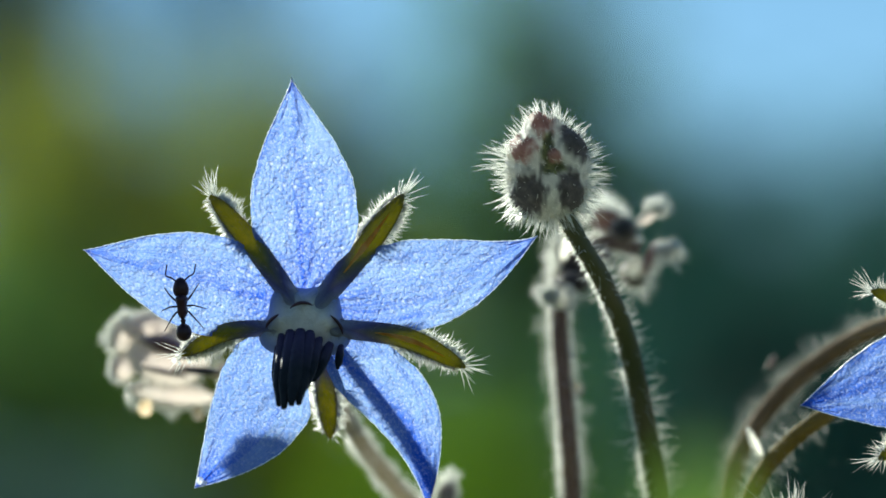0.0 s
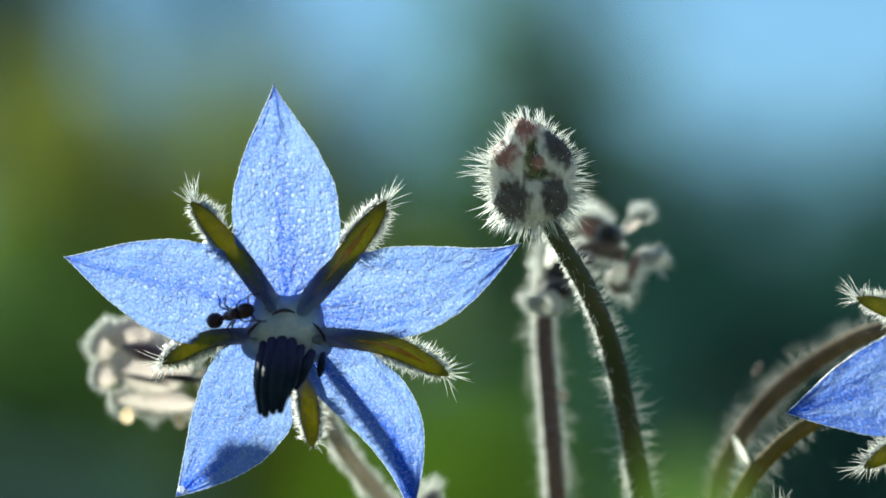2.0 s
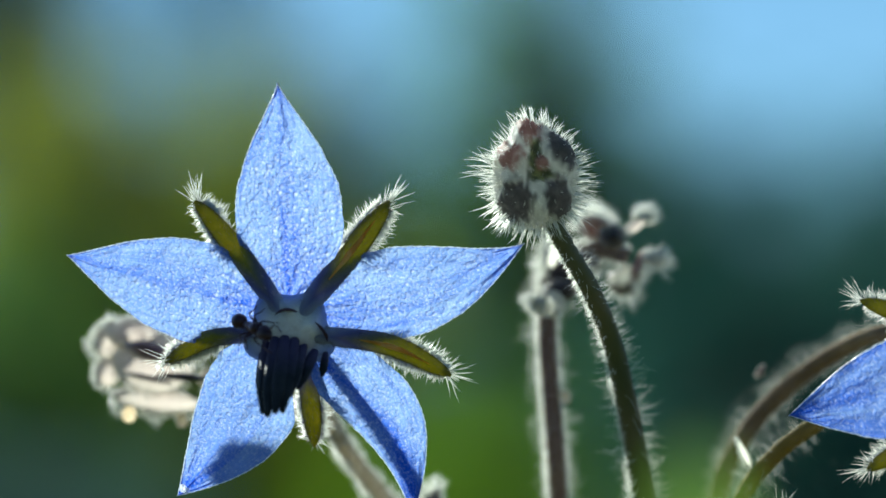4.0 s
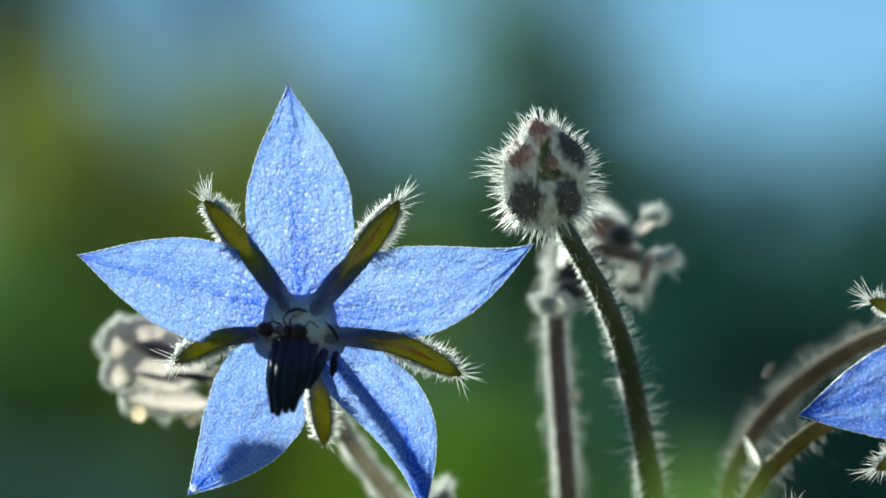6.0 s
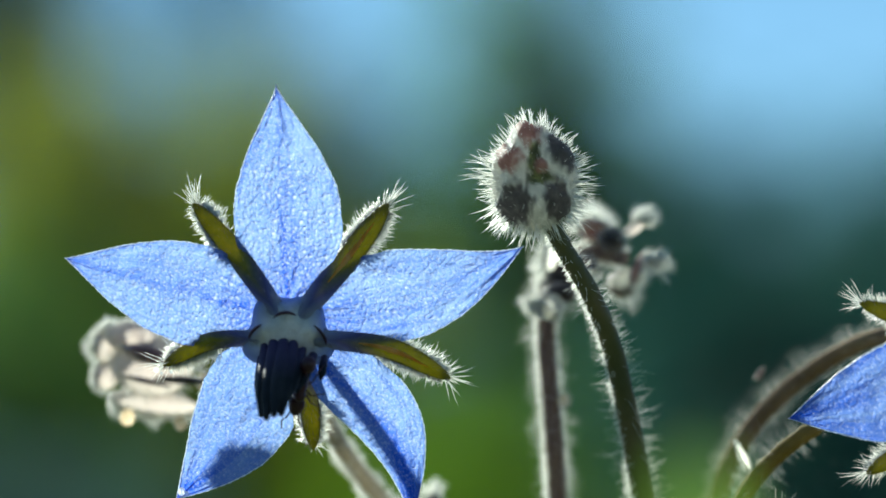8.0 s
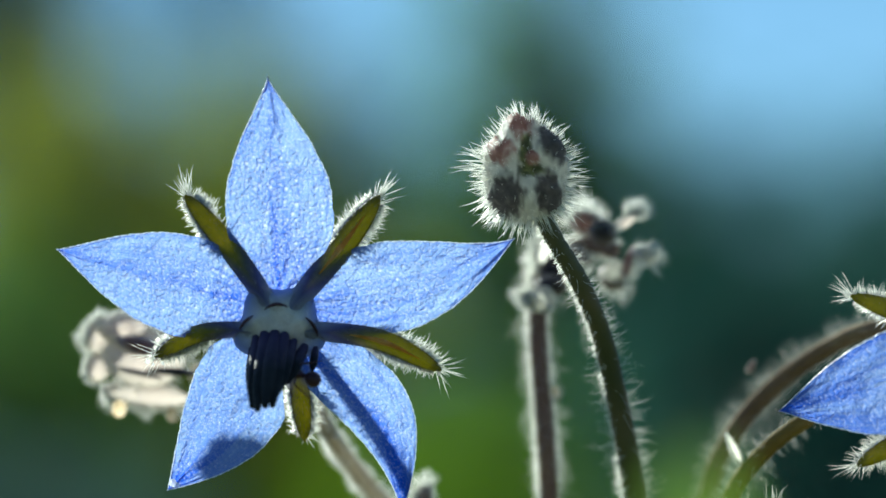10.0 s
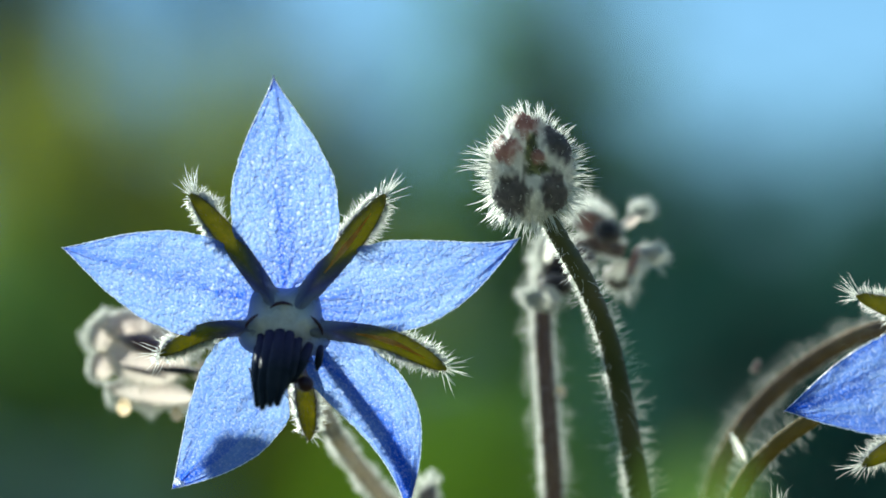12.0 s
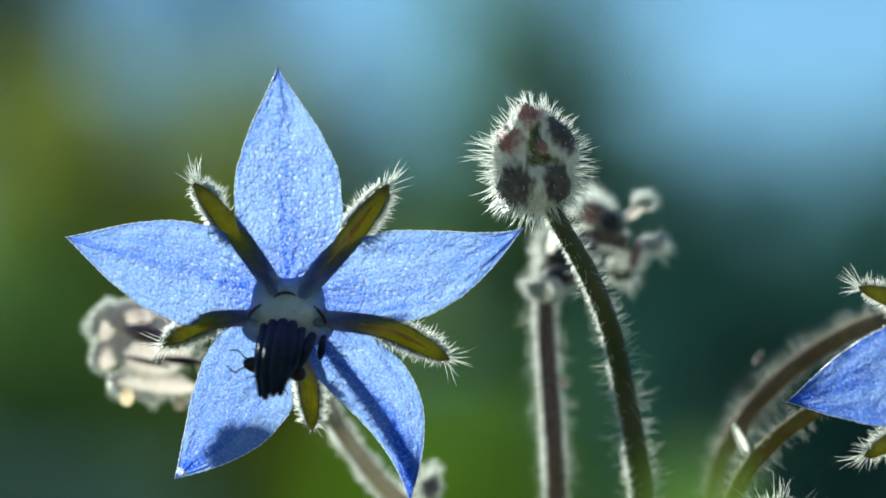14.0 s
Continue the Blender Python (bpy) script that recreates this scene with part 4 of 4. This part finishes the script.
    round_bud(bud, (5.58, 1.20, 4.08), (2.30, 2.2, 2.6), [
        (-0.39, 3.0, 0.95, 0.95, 0, "red", 0.40),
        (-1.42, 1.28, 0.90, 0.70, 8, "red", 0.20),
        (1.48, 1.58, 0.66, 1.12, -38, "dark", 0.24),
        (-1.08, -1.25, 1.02, 1.28, 6, "dark", 0.06),
        (1.30, -1.00, 0.78, 1.32, -8, "dark", 0.06),
        (0.22, -1.2, 0.45, 1.2, 0, "pale", 0.12),
        (-1.50, 0.10, 0.7, 0.5, 0, "pale", 0.10),
        (1.65, 0.40, 0.6, 0.6, 0, "pale", 0.10),
        (0.38, 0.90, 0.42, 0.40, 0, "red", 0.16),
        (-0.05, 1.40, 0.42, 1.00, 4, "green", -0.24),
        (0.22, 0.26, 0.84, 0.42, 0, "green", -0.20),
    ], 1500, 50)

    # the blurred cluster behind it
    back = thing("borage_plant", (6, 20), "out-of-focus hairy borage stem with drooping brown buds", "plant", "borage plants")
    mid = (9.71, 15.50, 0.03)
    stalk(back, [(11.00, 16.00, 0.03), (8.80, 17.00, 0.35), (6.89, 17.00, -0.93), (6.55, 16.00, -3.31), (6.74, 16.00, -6.96), (7.06, 16.00, -10.78), (7.27, 17.00, -14.64), (7.11, 18.00, -24.29)], (0.42, 0.56), ROSY, 1500, 1.5, 8, foot=(6, 20), thin=0.008, rimmed=2000, both=0.35, nap=1.25)
    for k, (p, r, turn, mat, n) in enumerate([
        ((9.30, 16.90, 1.60), (1.0, 0.8, 0.70), (0, 15, 0), RED, 600),
        ((9.15, 15.40, 2.00), (0.80, 0.4, 0.28), (0, 12, 0), RED, 160),
        # a dark lobe in place of the shaded opening of a bud
        ((10.15, 15.60, 1.10), (0.80, 0.6, 0.72), (0, 20, 0), DARK, 120),
        ((11.45, 16.40, 1.72), (0.30, 0.30, 0.66), (0, 58, 0), CREAM, 260),
        ((10.80, 17.60, -1.40), (0.85, 0.7, 0.75), (0, 25, 0), DARK, 160),
        ((11.58, 15.60, -0.55), (0.30, 0.5, 0.95), (0, 18, 0), RED, 260),
        ((12.25, 13.50, -0.10), (0.55, 0.5, 0.38), (0, 10, 0), CREAM, 480),
        ((10.70, 16.20, -0.85), (0.75, 0.4, 0.20), (0, -28, 0), PALE, 160),
        # two dark lobes in place of the shaded hollow beside the stem
        ((7.40, 16.60, -0.90), (1.05, 0.9, 1.25), (0, 0, 0), DARK, 320),
        ((7.27, 15.40, -1.90), (1.0, 0.7, 0.65), (0, 0, 0), DARK, 40),
        ((8.75, 15.60, -0.20), (0.9, 0.7, 0.5), (0, 30, 0), PURPLE, 200),
        ((6.70, 15.80, 0.10), (0.45, 0.5, 0.8), (0, 0, 0), PALE, 200),
        ((6.78, 14.70, -2.57), (0.80, 0.5, 0.68), (0, 0, 0), PALE, 1500),
    ]):
        lobe(back, p, r, turn, mat, n, 70 + k, mid, 0.95, thin=0.016, cup=mat in (PALE, CREAM))
    drop(back, (7.53, 14.80, -7.88), 0.34, AMBER)

    # the second open flower, with its arching stems
    other = thing("borage_plant", (17, 14), "arching hairy borage stem with a blue star flower", "plant", "borage plants")
    c2 = (30.75, -5.80, -5.15)
    head2 = flower(other, c2, -30, [
        (25.0, 12.0, 2.8, 3.0, 0.0, 1.0, (3.0, 3.0), dict(fine=0.5)),
        (85.0, 12.4, 2.5, 2.5, 0.2, 0.5, (3.0, 3.0), dict(fine=0.5)),
        (143.0, 12.0, 2.6, 2.6, 0.0, -1.2, (3.0, 3.0), dict(fine=0.5)),
        (-146.0, 11.6, 2.6, 2.6, 0.0, -0.4, (3.0, 3.0), dict(deep=0.4, fine=0.7)),
        (-75.3, 12.1, 2.8, 2.8, 0.0, -6.8, (3.0, 3.0), dict(deep=0.45, wet=0.3, rib=0.1)),
    ], [
        ((-0.60, 5.50, 0.75), (-2.55, 5.40, 3.15), (-5.52, 5.30, 6.57), 1.25, 0.3, False),
        ((1.05, 0.20, 0.90), (3.15, 0.20, 3.15), (5.31, 0.20, 6.15), 1.4, 0.3, True),
        ((2.10, 0.20, -1.29), (5.40, 0.20, -1.65), (8.58, 0.20, -3.21), 1.4, 0.3, True),
        ((0.75, 0.20, -2.25), (1.02, 1.00, -4.65), (1.23, 1.60, -7.17), 1.3, 0.3, False),
        ((-1.80, 5.50, -1.05), (-5.70, 5.40, -1.41), (-9.66, 5.30, -1.35), 1.2, 0.3, False),
    ], 2, 0.011)
    anthers(head2, [
        ((-0.84, -1.60, -1.20), (-1.20, -4.60, -5.04), 1.25),
        ((-0.15, -1.90, -1.05), (-0.36, -5.00, -4.86), 1.4),
        ((0.60, -1.70, -1.35), (0.15, -4.40, -4.35), 1.2),
    ], c2)
    stalk(other, [(30.95, 2.00, -5.23), (28.09, 9.00, -4.00), (24.63, 12.01, -4.20), (21.72, 14.97, -5.83), (19.10, 15.96, -8.08), (17.20, 15.96, -10.62), (16.08, 15.96, -13.95), (15.61, 15.96, -22.53)], (0.44, 0.56), BROWN, 1500, 1.5, 10, foot=(17, 20), thin=0.0048)
    stalk(other, [(27.99, 8.00, -7.69), (23.97, 8.00, -7.38), (20.57, 8.00, -9.30), (18.63, 9.00, -10.98), (17.21, 11.00, -13.08), (16.34, 15.00, -16.44), (16.06, 19.50, -21.20)], (0.42, 0.5), GOLD, 600, 1.4, 11, "side_stem", thin=0.006)
    lobe(other, (28.50, 4.00, -7.89), (1.6, 1.5, 1.6), (0, 0, 0), PURPLE, 60, 90, (27.89, 4.00, -7.89))
    lobe(other, (17.14, 10.00, -10.64), (0.24, 0.24, 0.86), (0, -28, 0), PALE, 160, 91, (17.14, 10.00, -10.64), 0.3, "bract", "small white pointed bract", cup=True)
    lobe(other, (18.50, 16.00, -6.32), (0.2, 0.15, 0.42), (0, 30, 0), PURPLE, 10, 93, (18.57, 16.00, -6.39), 0.2, "bract", "small brown bract")
    low = thing("borage_plant", (18, 1), "short hairy borage stem with a closed bud", "plant", "borage plants")
    stalk(low, [(18.54, 0.00, -15.12), (18.63, 0.00, -19.77)], (0.5, 1.2), STEM, 200, 1.0, 12, foot=(18, 1))
    lobe(low, (18.54, 0.00, -14.91), (1.5, 1.4, 1.6), (0, 0, 0), GREEN, 380, 92, (18.54, 0.00, -15.42), 1.3, "bud", thin=0.013)

    # a leaf close to the lens
    near = thing("leafy_stem", (9, -110), "thin green stem with a long soft leaf", "plant")
    stalk(near, [(8.26, -110.00, -18.77), (8.44, -110.00, -29.40)], (0.4, 0.6), STEM, 30, 0.6, 13, foot=(9, -110))
    leaf_blade(near, [(8.26, -110.00, -18.77), (7.98, -112.00, -12.41), (7.64, -116.00, -6.12)], 4.2)
    return (main, bud, back, other, low), near


def leaf_blade(plant, points, wide):
    """A long leaf with a sunk midrib."""
    line = spline(points, 20)
    s = Shape()
    verts, faces = [], []
    for i, (p, (t, a, u)) in enumerate(zip(line, frames(line))):
        g = i / 19
        w = wide * 0.5 * math.sin(math.pi * min(1, 0.06 + g * 0.94)) ** 0.7
        for k in range(9):
            v = k / 4 - 1
            verts.append(p + a * v * w + u * (0.25 * w * abs(v) + 0.12 * math.sin(g * 21 + v * 2)))
    for i in range(19):
        for k in range(8):
            q = i * 9 + k
            faces.append((q, q + 1, q + 10, q + 9))
    s.add(verts, faces)
    part("leaf", s, LEAF, plant)

# ---- the ant ----
def make_ant():
    """A small dark ant; it heads along z, its back towards -y. In metres."""
    k = MM
    limbs = []
    root = tagged(new("ant"), "small dark reddish-brown ant crawling over the flower", "ant")

    def body(name, make, label=""):
        s = Shape()
        make(s)
        s.v = [tuple(c * k for c in p) for p in s.v]
        return part(name, s, ANT, root, label, bed=False)

    def egg(x, y, z):
        return x * (1 - 0.18 * z), y * (1 - 0.1 * z), z
    body("head", lambda s: ellipsoid(s, (0, -0.05, 1.10), (0.42, 0.33, 0.56), None, 14, 20, 0, egg))
    body("thorax", lambda s: tube(s, spline([(0, 0, 0.72), (0, -0.06, 0.35), (0, 0, -0.15), (0, 0.02, -0.55)], 16), [0.16, 0.24, 0.31, 0.34, 0.34, 0.32, 0.29, 0.27, 0.27, 0.28, 0.28, 0.27, 0.25, 0.21, 0.16, 0.10], 12, 0, 1.5))
    body("waist", lambda s: tube(s, spline([(0, 0.02, -0.5), (0, -0.04, -0.72), (0, 0.0, -1.0)], 12), [0.08, 0.09, 0.11, 0.14, 0.15, 0.13, 0.11, 0.12, 0.14, 0.15, 0.12, 0.09], 10))
    body("gaster", lambda s: ellipsoid(s, (0, -0.02, -1.26), (0.42, 0.42, 0.47), None, 14, 20))
    for e in (-1, 1):
        feeler = body("antenna", lambda s: tube(s, spline([(0.2 * e, -0.1, 1.45), (0.42 * e, -0.3, 1.75), (0.62 * e, -0.25, 1.95), (0.5 * e + 0.12, -0.1, 2.45)], 14), np.linspace(0.046, 0.036, 14), 6))
        limbs.append((feeler, Vector((0.2 * e, -0.1, 1.45)) * k, 16.0, 0.55, 1.4 * e))
        for pair, (foot, knee, hip) in enumerate((((0.95, 0.42, 1.25), (0.60, -0.25, 0.75), 0.42), ((1.25, 0.42, -0.1), (0.62, -0.3, 0.12), 0.12), ((1.05, 0.42, -1.15), (0.55, -0.3, -0.45), -0.18))):
            pts = [(0.12 * e, 0.08, hip), (0.3 * e, 0.05, hip), (knee[0] * e, knee[1], knee[2]), (0.5 * (knee[0] + foot[0]) * e, 0.12, 0.5 * (knee[2] + foot[2])), (foot[0] * e, foot[1], foot[2])]
            leg = body("leg", lambda s: tube(s, spline(pts, 16), [0.06, 0.066, 0.058, 0.05, 0.048, 0.056, 0.053, 0.044, 0.04, 0.043, 0.04, 0.034, 0.031, 0.028, 0.024, 0.02], 6))
            limbs.append((leg, Vector((0.12 * e, 0.08, hip)) * k, 15.0, 1.6, math.pi * ((pair + (e > 0)) % 2)))
    return root, limbs


def ant_at(p, heading, dip=0.0):
    """p in the bed's mm; heading: degrees clockwise from up; dip: how far its head turns away from the lens."""
    return BED @ Matrix.Translation([a * MM for a in p]) @ Matrix.Rotation(radians(heading), 4, "Y") @ Matrix.Rotation(radians(-dip), 4, "X")


# seconds, place at rest, heading, dip
ANT_ROWS = [
    (0.0, (-13.81, -0.60, -3.15), -4, -0),
    (0.5, (-13.45, -0.60, -2.49), 9, -0),
    (1.0, (-12.51, -0.60, -2.95), 38, -23),
    (1.5, (-11.36, -0.95, -3.20), 65, -26),
    (2.0, (-10.16, -1.60, -3.09), 72, -40),
    (2.5, (-9.57, -2.00, -3.35), 90, -53),
    (3.0, (-9.60, -2.30, -3.58), 111, -56),
    (3.2, (-9.57, -2.30, -3.76), 118, -56),
    (5.5, (-8.50, -2.70, -3.74), 103, -38),
    (6.0, (-8.09, -2.90, -3.94), 92, -38),
    (6.5, (-8.07, -2.90, -3.90), 84, -35),
    (7.0, (-7.29, -3.00, -4.13), 110, -18),
    (7.5, (-6.30, -3.00, -5.15), 146, 7),
    (8.0, (-6.53, -2.50, -6.67), 196, 19),
    (9.2, (-6.90, -2.30, -7.00), 250, 25),
    (10.5, (-6.08, -2.20, -6.12), 318, 40),
    (11.5, (-6.58, -2.10, -6.42), 296, 35),
    (12.5, (-7.65, -1.90, -7.04), 279, 35),
    (13.5, (-7.71, -1.90, -7.05), 271, 26),
    (14.0, (-7.96, -1.90, -6.81), 281, 0),
]


def ant_on(t):
    """Where the ant is at t seconds on the flower at rest."""
    ts = [row[0] for row in ANT_ROWS]
    p = [np.interp(t, ts, [row[1][k] for row in ANT_ROWS]) for k in range(3)]
    return ant_at(p, np.interp(t, ts, [row[2] for row in ANT_ROWS]), np.interp(t, ts, [row[3] for row in ANT_ROWS]))


make_ground()
make_garden()
plants, near_leaf = make_plants()
ant, ant_limbs = make_ant()


def motions():
    for plant in plants:
        rest = Matrix.Translation(plant.location)
        walk(plant, [(t, swayed(*row) @ rest) for t, *row in SWAY])
    walk(ant, [(t, swayed(*row) @ ant_on(t)) for t, *row in SWAY])
    # its legs step three and three, its feelers grope
    for limb, hip, reach, pace, phase in ant_limbs:
        rows = []
        for i in range(141):
            turn = Matrix.Rotation(radians(reach * math.sin(2 * math.pi * pace * i / 10 + phase)), 4, "Y")
            rows.append((i / 10, Matrix.Translation(hip) @ turn @ Matrix.Translation(-hip)))
        walk(limb, rows)
    # the leaf before the lens stands still but for one gust
    rest = near_leaf.location.copy()
    gust = ((0.0, 0.0), (0.5, 0.0), (1.0, 0.0), (1.5, -1.8), (2.0, -0.3), (2.5, 0.0), (3.0, 0.0), (14.0, 0.0))
    walk(near_leaf, [(t, Matrix.Translation(rest + Vector((mm * MM, 0, 0)))) for t, mm in gust])


motions()
